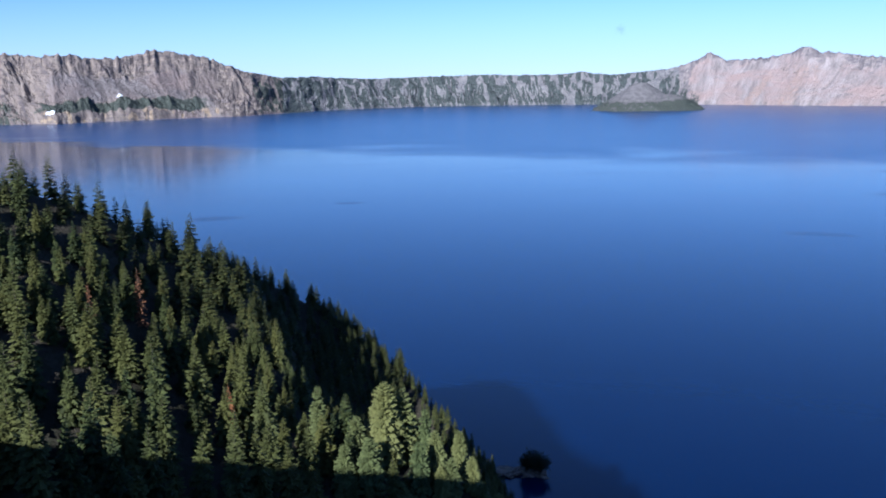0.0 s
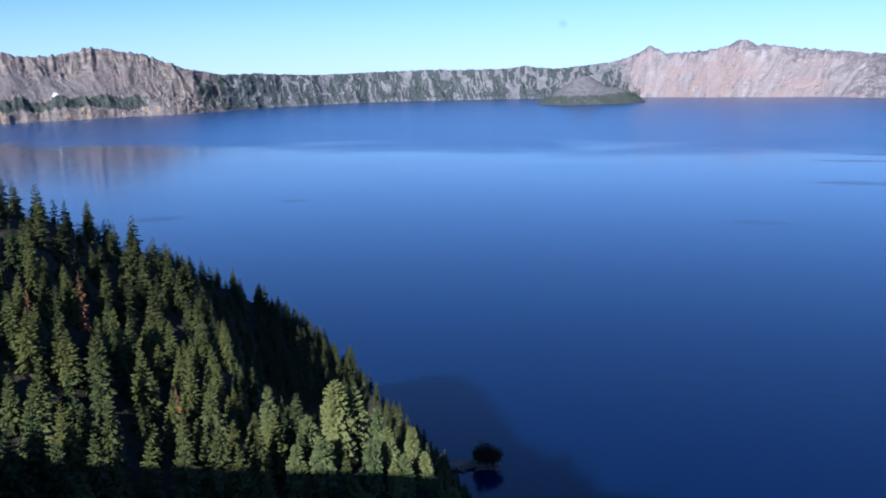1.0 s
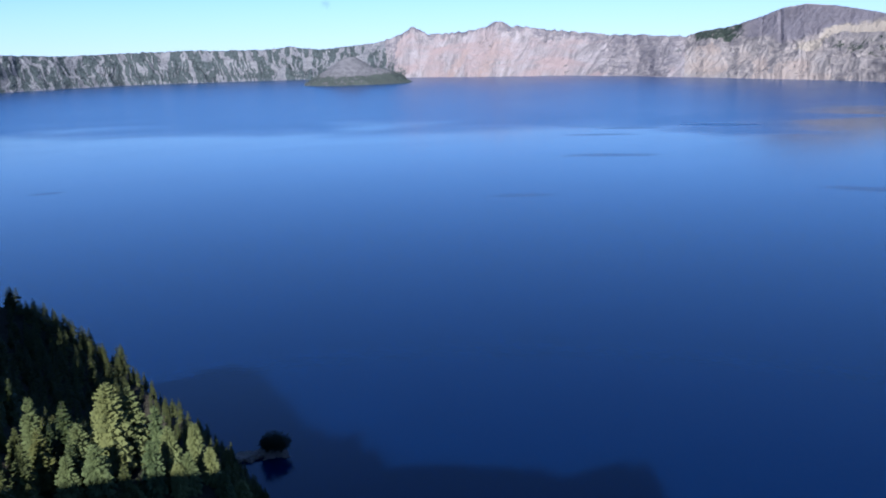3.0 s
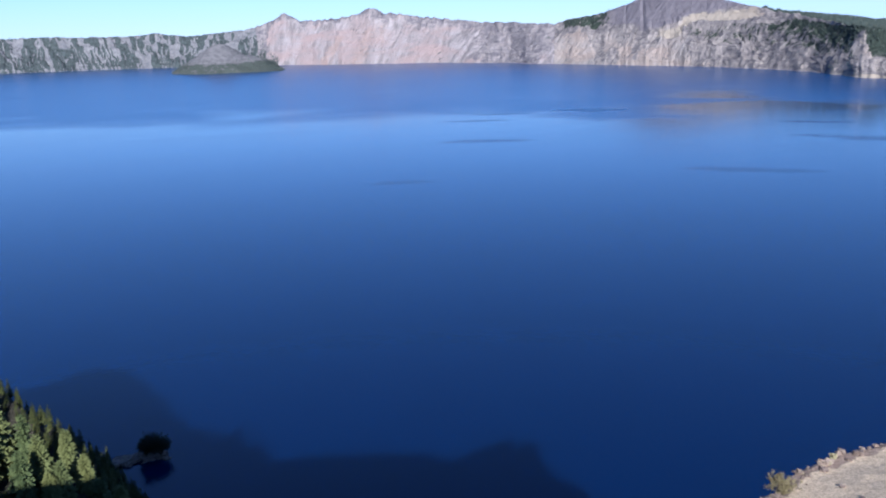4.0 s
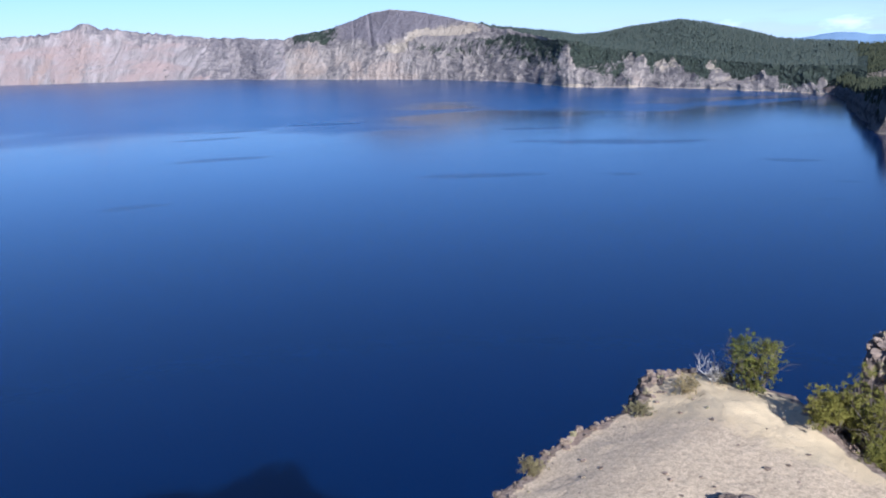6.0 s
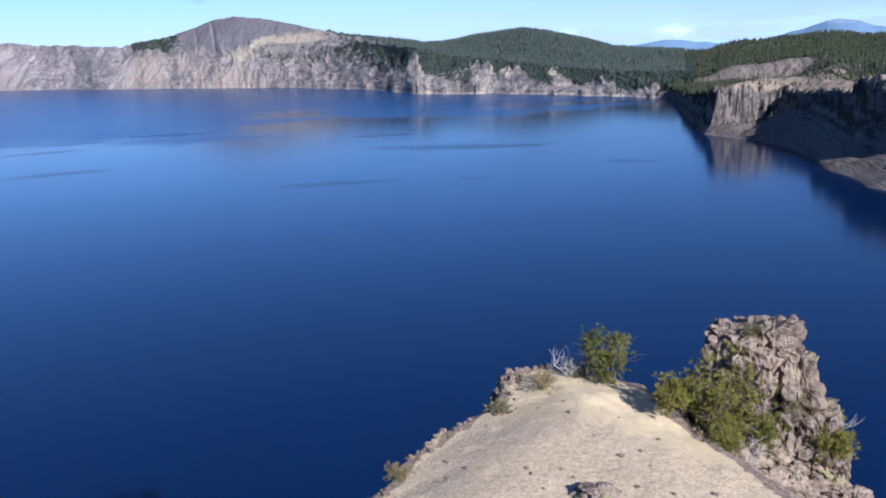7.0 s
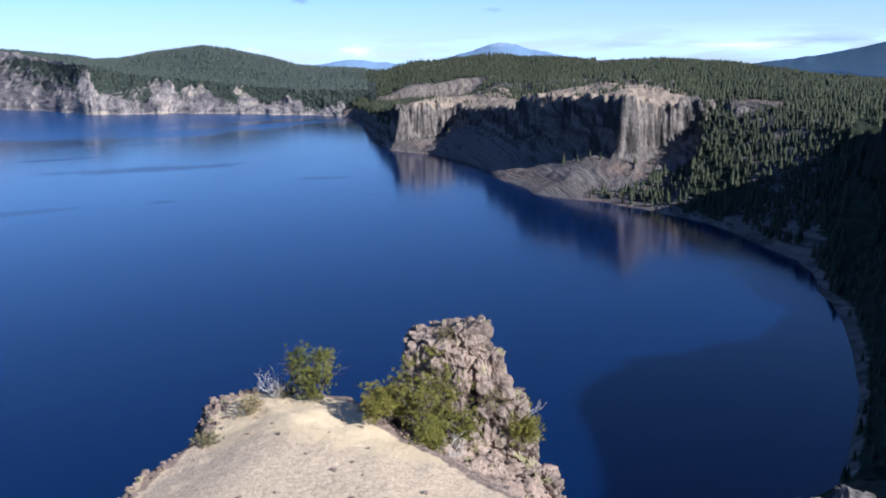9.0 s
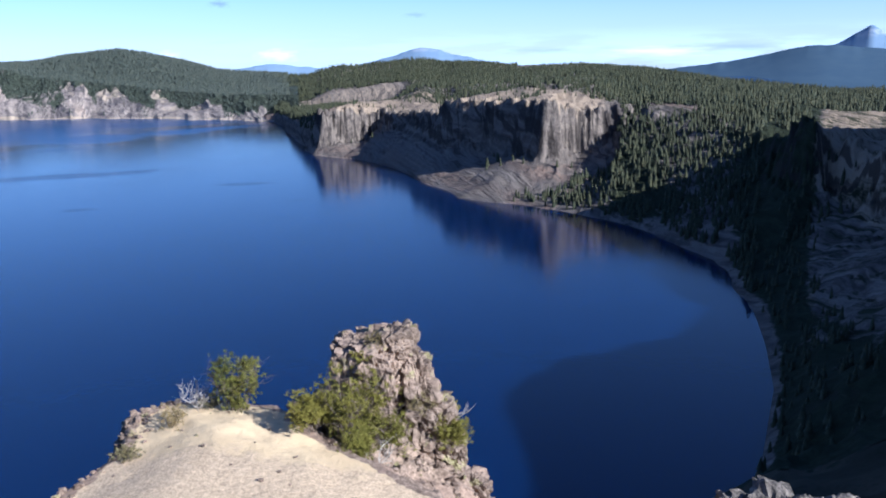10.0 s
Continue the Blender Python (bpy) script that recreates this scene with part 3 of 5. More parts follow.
def bay_height(x, y):
    az, r = np.degrees(np.arctan2(x, y)), np.hypot(x, y)
    az = np.where(az < -90, az + 360, az)
    xw, yw = x + 7 * fbm(x / 45, y / 45, 3, 61), y + 7 * fbm(x / 45, y / 45, 3, 62)
    flute = (ridged(x / 19, y / 19, 3, 65) - 0.5) * 1.7 + (ridged(x / 8, y / 8, 2, 69) - 0.5) * 0.45
    xe, ye = xw + 8 * flute, yw + 8 * flute
    sline = [polar(np.array(q[0]), q[1]) for q in BAY_SHORE]
    eline = [polar(q[0], q[1]) for q in EDGE]
    d = line_distance(xw, yw, sline)[0] * np.where(np.hypot(xw, yw) > table(BAY_SHORE, np.degrees(np.arctan2(xw, yw))), 1, -1)
    e, (zc, cliff) = line_distance(xe, ye, eline, EDGE[:, 2:])
    aze, re = np.degrees(np.arctan2(xe, ye)), np.hypot(xe, ye)
    aze = np.where(aze < -90, aze + 360, aze)
    e = np.where(re > np.interp(aze, EDGE[:, 0], EDGE[:, 1]), -e, e)
    foot = 12.0
    low = zc - cliff
    talus = low * np.clip(d, -80, 1e9) / np.maximum(d + np.maximum(e - foot, 0), 5)
    wall = zc - cliff * smooth(0, foot, e)
    over = np.clip(-e / 700, 0, 2.5)
    zc = zc + 10 * smooth(0, -80, e) * smooth(80.2, 81.5, az) * smooth(92, 90, az)
    back = zc + (table(BACK, az) - zc) * np.minimum(over, 1.0) ** 0.8 - 60 * np.maximum(over - 1, 0)
    back = back + 13 * smooth(0, -90, e) * smooth(71.2, 73, az) * smooth(80.5, 78, az)
    z = np.where(e < 0, back, np.where(e < foot, wall, talus))
    z = np.where(d < 0, np.maximum(d, -60) * 0.35, z)
    z = z - 24 * smooth(69.5, 71, az) * smooth(79, 76.5, az) * smooth(1750, 1728, r) * smooth(-30, -130, e)
    # the high shoulder beyond the bay, which keeps its inner slope in shade
    z = np.maximum(z, 150 - 0.8 * np.hypot((x - 485) * 0.8, y + 238) - 200 * smooth(111, 107.5, az))
    cols = ridged((x - 0.3 * y) / 13, (y + 0.3 * x) / 13, 3, 66)
    band = smooth(foot + 6, foot - 2, e) * smooth(-14, 0, e) * np.clip(cliff / 40, 0, 1)
    z = z + band * (cols - 0.5) * 16 + smooth(2, 30, d) * (2.2 * fbm(x / 16, y / 16, 4, 67) + 3.0 * fbm(x / 60, y / 60, 2, 68))
    return z, d, az, r, e, cliff


# ---- the near rim: p lakeward, q along the rim ----
RIM = [(-500, 112), (-300, 108), (-180, 103), (-110, 100.5), (-70, 103.5), (-46, 108), (-32, 110), (-12, 110.6), (4, 110.4), (9, 107), (15, 99), (24, 94), (60, 82), (120, 75), (165, 74), (190, 77), (208, 84), (224, 93), (240, 98), (256, 99), (275, 97), (300, 91), (340, 84), (380, 76), (460, 70)]
RIM_P = [(0, 0), (25, -1), (60, -12), (130, -40), (400, -40)]
FOOT_P = [(-100, 200), (0, 150), (100, 112), (160, 80), (219, 60), (284, 75), (328, 91), (383, 114), (454, 160)]


# the wooded spur, by azimuth: height of its foot, distance and height of the sunlit shoulder, and of the shaded spur behind it
SPUR_FOOT = [(-75, 84), (-40, 74), (-28, 70), (-21, 66), (-15, 62), (-9, 59), (-4, 59), (1.4, 57), (3.4, 54), (5.6, 50), (7.5, 36), (11, 5), (16, -40)]
SPUR_R = [(-75, 130), (-40, 132), (-27.5, 135), (-23, 140), (-18.2, 150), (-14.5, 150), (-12, 130), (-9.2, 118), (-4.5, 112), (0.6, 110), (3.4, 109), (8, 108)]
SPUR_Z = [(-75, 116), (-40, 109), (-27.5, 99.5), (-23, 94), (-18.2, 86), (-14.5, 78.5), (-12, 69), (-9.2, 61), (-4.5, 60), (0.6, 58.5), (3.4, 55), (5.6, 51), (8, 34), (11, 3), (16, -45)]
BACK_R = [(-75, 140), (-40, 144), (-27.5, 148), (-20, 160), (-14.5, 180), (-11.2, 186), (-7.5, 182), (-4.8, 178), (-2.1, 166), (-0.8, 148), (0.3, 134), (1.8, 132), (3, 131), (6, 127)]
BACK_Z = [(-75, 110), (-40, 103), (-27.5, 92), (-20, 81), (-14.5, 73), (-11.2, 68), (-7.5, 62), (-4.8, 55), (-2.1, 50), (-0.8, 52.5), (0.3, 54), (1.8, 51), (3, 48), (6, 38), (8, 15), (11, -25), (16, -60)]
FOOT_R = 100.0


def spur_height(x, y):
    az, r = np.degrees(np.arctan2(x, y)), np.hypot(x, y)
    az = az + 0.5 * fbm(x / 14, y / 14, 3, 78)
    z0, r1, z1, r2, z2 = (table(q, az) for q in (SPUR_FOOT, SPUR_R, SPUR_Z, BACK_R, BACK_Z))
    t, w = np.clip((r - FOOT_R) / (r1 - FOOT_R), 0, 1), np.clip((r - r1) / (r2 - r1), 0, 1)
    z = z0 + (z1 - z0) * t + (z2 - z1) * w - 30 * smooth(-14, -9, az) * smooth(3.0, -2.5, az) * w * (1 - w)
    z = z - np.where(az < -20, 0.7, 0.56) * np.maximum(0, r - r2) - 0.25 * np.maximum(0, FOOT_R - 4 - r)
    return z + 1.5 * fbm(x / 20, y / 20, 4, 76)


def near_height(x, y):
    p, q = x * SA + y * CA, x * CA - y * SA
    crest = table(RIM, q) + smooth(60, 120, q) * 6 * fbm(q / 24 + p / 60, p / 50, 4, 74)
    pc, pf = table(RIM_P, q), table(FOOT_P, q)
    s = (p - pc - 1.5) / (pf - pc - 1.5)
    rough = fbm(x / 22, y / 22, 5, 71)
    z = crest * (1 - np.maximum(s, 0)) + np.minimum(-p, 60) * 0.0
    z = z + rough * 3 * smooth(0.03, 0.25, s) * smooth(1.0, 0.85, s) + (ridged(x / 30, y / 30, 3, 73) - 0.5) * 8 * smooth(0.98, 0.8, s) * smooth(0.05, 0.3, s) * smooth(100, 160, q)
    hill = spur_height(x, y) + 1.5 * rough
    r, az = np.hypot(x, y), np.degrees(np.arctan2(x, y))
    cap = 110.4 - 0.70 * np.maximum(0, r - 2.2) + 400 * (1 - smooth(-75, -50, az) * smooth(124, 112, az) * smooth(215, 140, r) * smooth(1.5, 2.5, r))
    z = np.minimum(z, cap)
    return np.where(x < 120, smax(z, np.where(x < 120, hill, -99), 5.0), z), p, q


def height(x, y):
    zn, p, q = near_height(x, y)
    zb, d, az, r, e, cliff = bay_height(x, y)
    w = smooth(330, 430, q) * smooth(40, 70, az)
    z = zn * (1 - w) + zb * w
    bank = np.minimum(0.3 * (d - 1), 9.0)
    z = np.where((az > 90) & (az < 121) & (r > 195) & (d > 1), np.maximum(z, bank), z)
    return z, d, az, r, e, cliff


def make_bay():
    az, r = np.meshgrid(np.arange(67.8, 121, 0.085), np.concatenate([np.linspace(190, 1200, 400), np.linspace(1206, 2300, 60)]))
    x, y = polar(az, r)
    z, d, azz, rr, e, cliff = height(x, y)
    veg = 0.1 + smooth(90, 93, az) * smooth(4, 25, d) * (0.28 + 0.06 * smooth(93, 95, az)) + smooth(95, 100, az) * smooth(2, 20, d) * 0.05 + smooth(-10, -60, e) * 0.3 * (1 - smooth(1705, 1725, r) * smooth(1790, 1770, r) * smooth(79, 76.5, az)) + smooth(76, 78, az) * smooth(81, 79.5, az) * 0.12
    lee = smooth(90, 86, az)
    # extra green beyond azimuth 98.5 deepens the inner wall's shade by colour
    veg = veg * (1 - 0.9 * smooth(102.8, 104, az) * smooth(-200, -150, e)) + smooth(98.5, 100.5, az) * smooth(1.5, 5, z) * 0.42
    veg = veg + smooth(72.2, 71.2, az) * smooth(6, 20, d) * 0.4
    veg = veg + smooth(84, 87, az) * smooth(50, 80, e) * 0.28
    veg = veg + smooth(88.5, 92, az) * smooth(94.5, 93, az) * smooth(0.6, 3, z) * 0.15
    tops = 0.75 * smooth(4, -3, e) * np.where(az < 80, smooth(-140, -80, e), smooth(-95, -45, e)) * smooth(91.5, 90, az) * smooth(72, 73.5, az)
    loose = smooth(14, 24, e) * smooth(90.5, 88.5, az) * 0.55 + smooth(12, 3, d) * 0.5 * lee + smooth(0, -4, e) * smooth(-60, -25, e) * 0.7
    # the faint stain from azimuth 92.5 on lightens the shaded slope by colour
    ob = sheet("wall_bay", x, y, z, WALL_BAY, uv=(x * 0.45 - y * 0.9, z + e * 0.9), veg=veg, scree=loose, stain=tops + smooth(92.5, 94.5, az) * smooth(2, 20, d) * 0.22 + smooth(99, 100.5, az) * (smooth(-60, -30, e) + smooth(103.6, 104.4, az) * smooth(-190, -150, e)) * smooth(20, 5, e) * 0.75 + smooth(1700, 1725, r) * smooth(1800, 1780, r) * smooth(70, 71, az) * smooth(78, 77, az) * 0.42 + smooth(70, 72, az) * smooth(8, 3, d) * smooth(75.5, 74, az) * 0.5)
    tagged(ob, "grey columnar cliffs and scree above a curved bay", "cliff", kind="structure")


make_bay()


def make_near_ground():
    x, y = np.meshgrid(np.arange(-420, 300, 2.4), np.arange(-340, 450, 2.4))
    z, d, az, r, e, cliff = height(x, y)
    keep = (z > -12) & ~((az > 68.5) & (az < 120.3) & (r > 192))
    ob = sheet("ground", x, y, z, SOIL, keep=keep)
    tagged(ob, "brown forest soil of the steep crater rim", "ground", kind="structure")
    # land out of sight behind the rim
    a, r = np.meshgrid(np.arange(118, 319, 3.0), np.array([250, 340, 480, 800, 1500, 3000]))
    x, y = polar(a, r)
    z = 96 - 52 * smooth(165, 130, a) - (r - 340) * 0.01 + 6 * fbm(x / 200, y / 200, 3, 81)
    ob = sheet("outer_ground", x, y, z, SOIL)
    tagged(ob, "forest ground sloping away behind the crater rim", "ground", kind="structure")


make_near_ground()

# ---- conifers ----
def fir_meshes(seed, tall, wide, tiers, per, blades, power=0.8):
    """Crown of drooping boughs in whorls, and a trunk. Returns two bmeshes."""
    rng = random.Random(seed)
    crown, trunk = bmesh.new(), bmesh.new()
    bmesh.ops.create_cone(trunk, cap_ends=False, segments=6, radius1=tall * 0.018, radius2=0.01, depth=tall * 0.97, matrix=Matrix.Translation((0, 0, tall * 0.485)))
    base = tall * rng.uniform(0.06, 0.14)
    for k in range(tiers):
        f = k / (tiers - 1)
        z = base + (tall - base) * (f ** 0.92)
        reach = wide * ((1 - f) ** power) * (0.9 if f < 0.12 else 1.0) + 0.07
        n = max(4, round(per * (1 - 0.45 * f)))
        turn = rng.uniform(0, 6.28)
        for j in range(n):
            if rng.random() < 0.10:
                continue
            a = turn + 6.283 * j / n + rng.uniform(-0.3, 0.3)
            length = reach * rng.uniform(0.55, 1.18)
            zz = z + rng.uniform(-0.5, 0.5) * tall / tiers
            droop = rng.uniform(0.15, 0.5) * (1 - f) - 0.35 * f
            ca, sa = math.cos(a), math.sin(a)
            for b in range(blades):
                s0 = b / blades * 0.9
                s1 = min(1.0, s0 + 1.5 / blades)
                w = length * (0.34 - 0.16 * s0) * rng.uniform(0.7, 1.2)
                sway = rng.uniform(-0.25, 0.25)
                lift = rng.uniform(-0.10, 0.10) * length
                pts = []
                for s, side in ((s0, 0), (0.5 * (s0 + s1), 1), (s1, sway), (0.5 * (s0 + s1), -1)):
                    rad = length * s
                    h = zz - droop * length * s * s + (0.10 * length if side == 0 and s == s0 else 0) - abs(side) * w * 0.45 + lift * s
                    off = side * w
                    pts.append(crown.verts.new((ca * rad - sa * off, sa * rad + ca * off, h)))
                crown.faces.new((pts[0], pts[1], pts[2]))
                crown.faces.new((pts[0], pts[2], pts[3]))
    return crown, trunk


def tree_arrays(seed, tall, wide, tiers, per, blades):
    crown, trunk = fir_meshes(seed, tall, wide, tiers, per, blades)
    trunk.free()
    crown.verts.index_update()
    v = np.array([q.co[:] for q in crown.verts])
    f = np.array([[w.index for w in q.verts] for q in crown.faces])
    crown.free()
    return v, f


def joined(name, protos, places, material, label, category):
    """Many small trees as one object; places are rows x, y, z, scale, turn, prototype."""
    vs, fs, n = [], [], 0
    for x, y, z, s, a, k in places:
        v, f = protos[int(k)]
        c, q = math.cos(a) * s, math.sin(a) * s
        vs.append(np.stack([v[:, 0] * c - v[:, 1] * q + x, v[:, 0] * q + v[:, 1] * c + y, v[:, 2] * s + z], 1))
        fs.append(f + n)
        n += len(v)
    v, f = np.concatenate(vs), np.concatenate(fs)
    me = bpy.data.meshes.new(name)
    me.vertices.add(len(v))
    me.vertices.foreach_set("co", v.astype(np.float32).ravel())
    me.loops.add(f.size)
    me.loops.foreach_set("vertex_index", f.astype(np.int32).ravel())
    me.polygons.add(len(f))
    me.polygons.foreach_set("loop_start", np.arange(0, f.size, 3, dtype=np.int32))
    me.update(calc_edges=True)
    me.materials.append(material)
    return tagged(new(name, me), label, category, kind="stuff")


def far_tree_arrays(seed, tall, wide, tiers, sides):
    """A distant conifer: ragged skirts one above the other."""
    rng = random.Random(seed)
    v, f = [], []
    for k in range(tiers):
        z0 = tall * (0.04 + 0.86 * k / tiers)
        z1 = min(tall, z0 + tall * (0.34 + 0.3 / tiers))
        reach = wide * (1 - (k / tiers) ** 1.2) + 0.12 * wide
        n = len(v)
        v.append((rng.uniform(-0.1, 0.1), rng.uniform(-0.1, 0.1), z1))
        turn = rng.uniform(0, 6.28)
        for j in range(sides):
            a = turn + 6.283 * j / sides
            q = reach * rng.uniform(0.6, 1.2)
            v.append((math.cos(a) * q, math.sin(a) * q, z0 - rng.uniform(-0.05, 0.08) * tall))
        f += [(n, n + 1 + j, n + 1 + (j + 1) % sides) for j in range(sides)]
    return np.array(v), np.array(f)


def scatter(rng, test, count, gap, box):
    """Places in a box that pass the test, no two nearer than gap."""
    cell, kept, grid = gap, [], {}
    x0, x1, y0, y1 = box
    for _ in range(count):
        x, y = rng.uniform(x0, x1), rng.uniform(y0, y1)
        key = (int(x // cell), int(y // cell))
        if any((x - u) ** 2 + (y - w) ** 2 < gap * gap for i in (-1, 0, 1) for j in (-1, 0, 1) for u, w in grid.get((key[0] + i, key[1] + j), ())):
            continue
        if test(x, y):
            grid.setdefault(key, []).append((x, y))
            kept.append((x, y))
    return kept


def make_hillside_forest():
    rng = random.Random(5)
    protos = []
    for k in range(6):
        tall = (13, 11.5, 12.5, 10, 9, 12)[k]
        crown, trunk = fir_meshes(100 + k, tall, tall * (0.20, 0.22, 0.18, 0.23, 0.25, 0.21)[k], 30, 11, 3, 0.74)
        base = new("fir_tree")
        tagged(base, "tall dark green fir on the steep forested slope", "tree", group="firs on the slope")
        part("trunk", trunk, BARK, base)
        part("crown", crown, NEEDLES, base)
        protos.append(base)

    def fits(x, y):
        az, r = math.degrees(math.atan2(x, y)), math.hypot(x, y)
        return -31 < az < 6.0 and 88 < r < float(table(BACK_R, az)) + 14

    # broad pale firs near the shore, and a few browned ones
    pale = leaf_material("pale_fir_needles", (0.034, 0.047, 0.015), (0.090, 0.110, 0.036))
    brown = leaf_material("browned_needles", (0.09, 0.045, 0.02), (0.19, 0.09, 0.04))
    for k, (az, r, tall, wide) in enumerate([(-4.6, 110, 12.5, 3.6), (-3.3, 113, 11.5, 3.2), (-6.6, 108, 8.5, 2.4), (-1.7, 113, 9.5, 2.1), (-2.2, 104, 7.5, 2.0), (0.7, 110, 7.0, 1.7), (-0.6, 104, 4.5, 1.6), (3.5, 107, 3.4, 1.8), (-9.2, 110, 12, 2.1), (5.5, 106, 2.6, 1.2), (-3.6, 100, 4.0, 2.0), (-2.6, 99, 3.0, 1.8), (-5.7, 104, 8.0, 2.6), (-1.0, 108, 7.0, 2.0), (0.1, 105, 5.5, 1.8), (1.6, 108, 5.5, 1.7), (-7.5, 104, 7.0, 2.2), (2.4, 106, 4.0, 1.6)]):
        crown, trunk = fir_meshes(140 + k, tall, wide * 0.85, 36, 17, 5, 0.5)
        x, y = (float(q) for q in polar(az, r))
        base = tagged(new("fir_tree"), "broad pale green fir low on the slope", "tree", group="firs on the slope")
        base.location = (x, y, max(float(height(np.array([x]), np.array([y]))[0][0]), 0.2) - 0.2)
        part("trunk", trunk, BARK, base)
        part("crown", crown, pale, base)
    for k, (az, r, tall) in enumerate([(-20.4, 126, 9), (-23.4, 116, 9), (-15.2, 112, 7)]):
        crown, trunk = fir_meshes(160 + k, tall, tall * 0.14, 24, 7, 3)
        x, y = (float(q) for q in polar(az, r))
        base = tagged(new("fir_tree"), "browned dying fir among the green ones", "tree", group="firs on the slope")
        base.location = (x, y, float(height(np.array([x]), np.array([y]))[0][0]) - 0.2)
        part("trunk", trunk, BARK, base)
        part("crown", crown, brown, base)

    places = scatter(rng, fits, 16000, 3.5, (-105, 22, 70, 205))
    places += scatter(rng, lambda x, y: fits(x, y) and math.hypot(x, y) > 113 and math.degrees(math.atan2(x, y)) < -8, 9000, 2.7, (-105, 22, 70, 205))
    places += scatter(rng, lambda x, y: fits(x, y) and math.hypot(x, y) > 116 and math.degrees(math.atan2(x, y)) > -9, 9000, 2.1, (-40, 22, 100, 205))
    xs, ys = np.array([q[0] for q in places]), np.array([q[1] for q in places])
    zs = height(xs, ys)[0]
    order = sorted((q for q in zip(xs, ys, zs) if q[2] > 1.0), key=lambda q: q[0] ** 2 + q[1] ** 2)
    used = set()
    rest = []
    for i, (x, y, z) in enumerate(order):
        k = rng.randrange(6)
        az, r = math.degrees(math.atan2(x, y)), math.hypot(x, y)
        s = rng.uniform(0.55, 1.08) if r < 114 and az < -6 else rng.uniform(0.4, 0.73) if r < float(table(SPUR_R, az)) + 6 and az < -9 else rng.uniform(0.34, 0.62)
        s *= 0.7 if az > -3 else 1.0
        m = pose(x, y, z - 0.3, rng.uniform(-3, 3), rng.uniform(-3, 3), rng.uniform(0, 360)) @ Matrix.Diagonal((s * rng.uniform(0.85, 1.2), s * rng.uniform(0.85, 1.2), s, 1))
        if i < 300:
            if k not in used:
                used.add(k)
                protos[k].matrix_basis = m
            else:
                copy_thing(protos[k], Matrix.Identity(4)).matrix_basis = m
        else:
            rest.append((x, y, z - 0.3, s, rng.uniform(0, 6.28), rng.randrange(4)))
    small = [tree_arrays(200 + k, (12, 10, 11, 9)[k], (2.7, 2.6, 2.4, 2.5)[k], 19, 9, 2) for k in range(4)]
    joined("fir_stand", small, rest, NEEDLES_STUFF, "dense dark green firs along the ridge above the lake", "trees")


NEEDLES_STUFF = leaf_material("stand_needles", (0.009, 0.015, 0.005), (0.045, 0.054, 0.014), False)
make_hillside_forest()

# ---- far forests, as many small trees ----
CONE = [far_tree_arrays(300 + k, (9.0, 7.6, 8.4)[k], (1.9, 1.8, 1.6)[k], 3, 6) for k in range(3)]
SPRUCE = [far_tree_arrays(320 + k, (10.5, 9.0, 11.5, 8.0)[k], (1.9, 1.7, 1.8, 1.7)[k], 8, 9) for k in range(4)]


def scatter_polar(rng, count, az0, az1, r0, r1, zfun, keep, scale, kinds):
    az = np.array([rng.uniform(az0, az1) for _ in range(count)])
    r = np.array([math.sqrt(rng.uniform(r0 * r0, r1 * r1)) for _ in range(count)])
    z, ok = zfun(az, r, keep)
    x, y = polar(az, r)
    return [(x[i], y[i], z[i] - 0.4, rng.uniform(*scale), rng.uniform(0, 6.28), rng.randrange(kinds)) for i in range(count) if ok[i]]


def on_far(az, r, keep):
    z, u, arc, loose, c = far_height(az, r)
    return z, keep(az, u, z, arc, fbm(arc / 90, r / 90, 3, 91))


def on_bay(az, r, keep):
    x, y = polar(az, r)
    z, d, azz, rr, e, cliff = height(x, y)
    far_cliff = (az > 70) & (az < 77.5) & (r > 1640) & (r < 1775)
    return z, keep(az, d, z, e, fbm(x / 70, y / 70, 3, 92)) & (z > 1) & ~far_cliff


rng = random.Random(11)
north = scatter_polar(rng, 24000, 47, 70, 1750, 2900, on_far, lambda az, u, z, arc, n: (u > 0.98) & (n > -0.38 - 0.2 * (az > 56)), (0.7, 1.15), 3)
joined("far_forest", CONE, north, HAZED_NEEDLES, "distant dark conifer forest on the hill above the cliffs", "forest")
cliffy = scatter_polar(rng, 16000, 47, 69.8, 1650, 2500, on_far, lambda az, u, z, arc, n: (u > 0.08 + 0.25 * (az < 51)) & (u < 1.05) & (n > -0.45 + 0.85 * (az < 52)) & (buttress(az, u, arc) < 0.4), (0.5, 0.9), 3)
joined("cliff_forest", CONE, cliffy, HAZED_NEEDLES, "conifers growing down the pale cliffs to the shore", "forest")
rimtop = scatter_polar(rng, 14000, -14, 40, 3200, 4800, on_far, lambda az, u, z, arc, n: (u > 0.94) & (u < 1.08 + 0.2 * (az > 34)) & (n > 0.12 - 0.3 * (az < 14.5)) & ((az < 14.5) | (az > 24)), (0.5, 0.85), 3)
joined("rim_forest", CONE, rimtop, HAZED_NEEDLES, "distant sparse conifers along the far crater rim", "forest")
plateau = scatter_polar(rng, 21000, 69.5, 110, 640, 2000, on_bay, lambda az, d, z, e, n: (e < -22 - 25 * (n < 0.1) * (az < 91) - 90 * (az > 74.4) * (az < 79.6) - 40 * (n + 0.6) * (az > 80.4) * (az < 89) - 120 * (az > 103.2)) & (e > -1000), (0.75, 1.2), 3)
plateau += scatter_polar(rng, 7000, 69, 85, 1770, 2290, on_bay, lambda az, d, z, e, n: e < -200, (0.8, 1.25), 3)
joined("plateau_forest", CONE, plateau, FAR_NEEDLES, "dense dark conifer forest on the plateau above the bay", "forest")
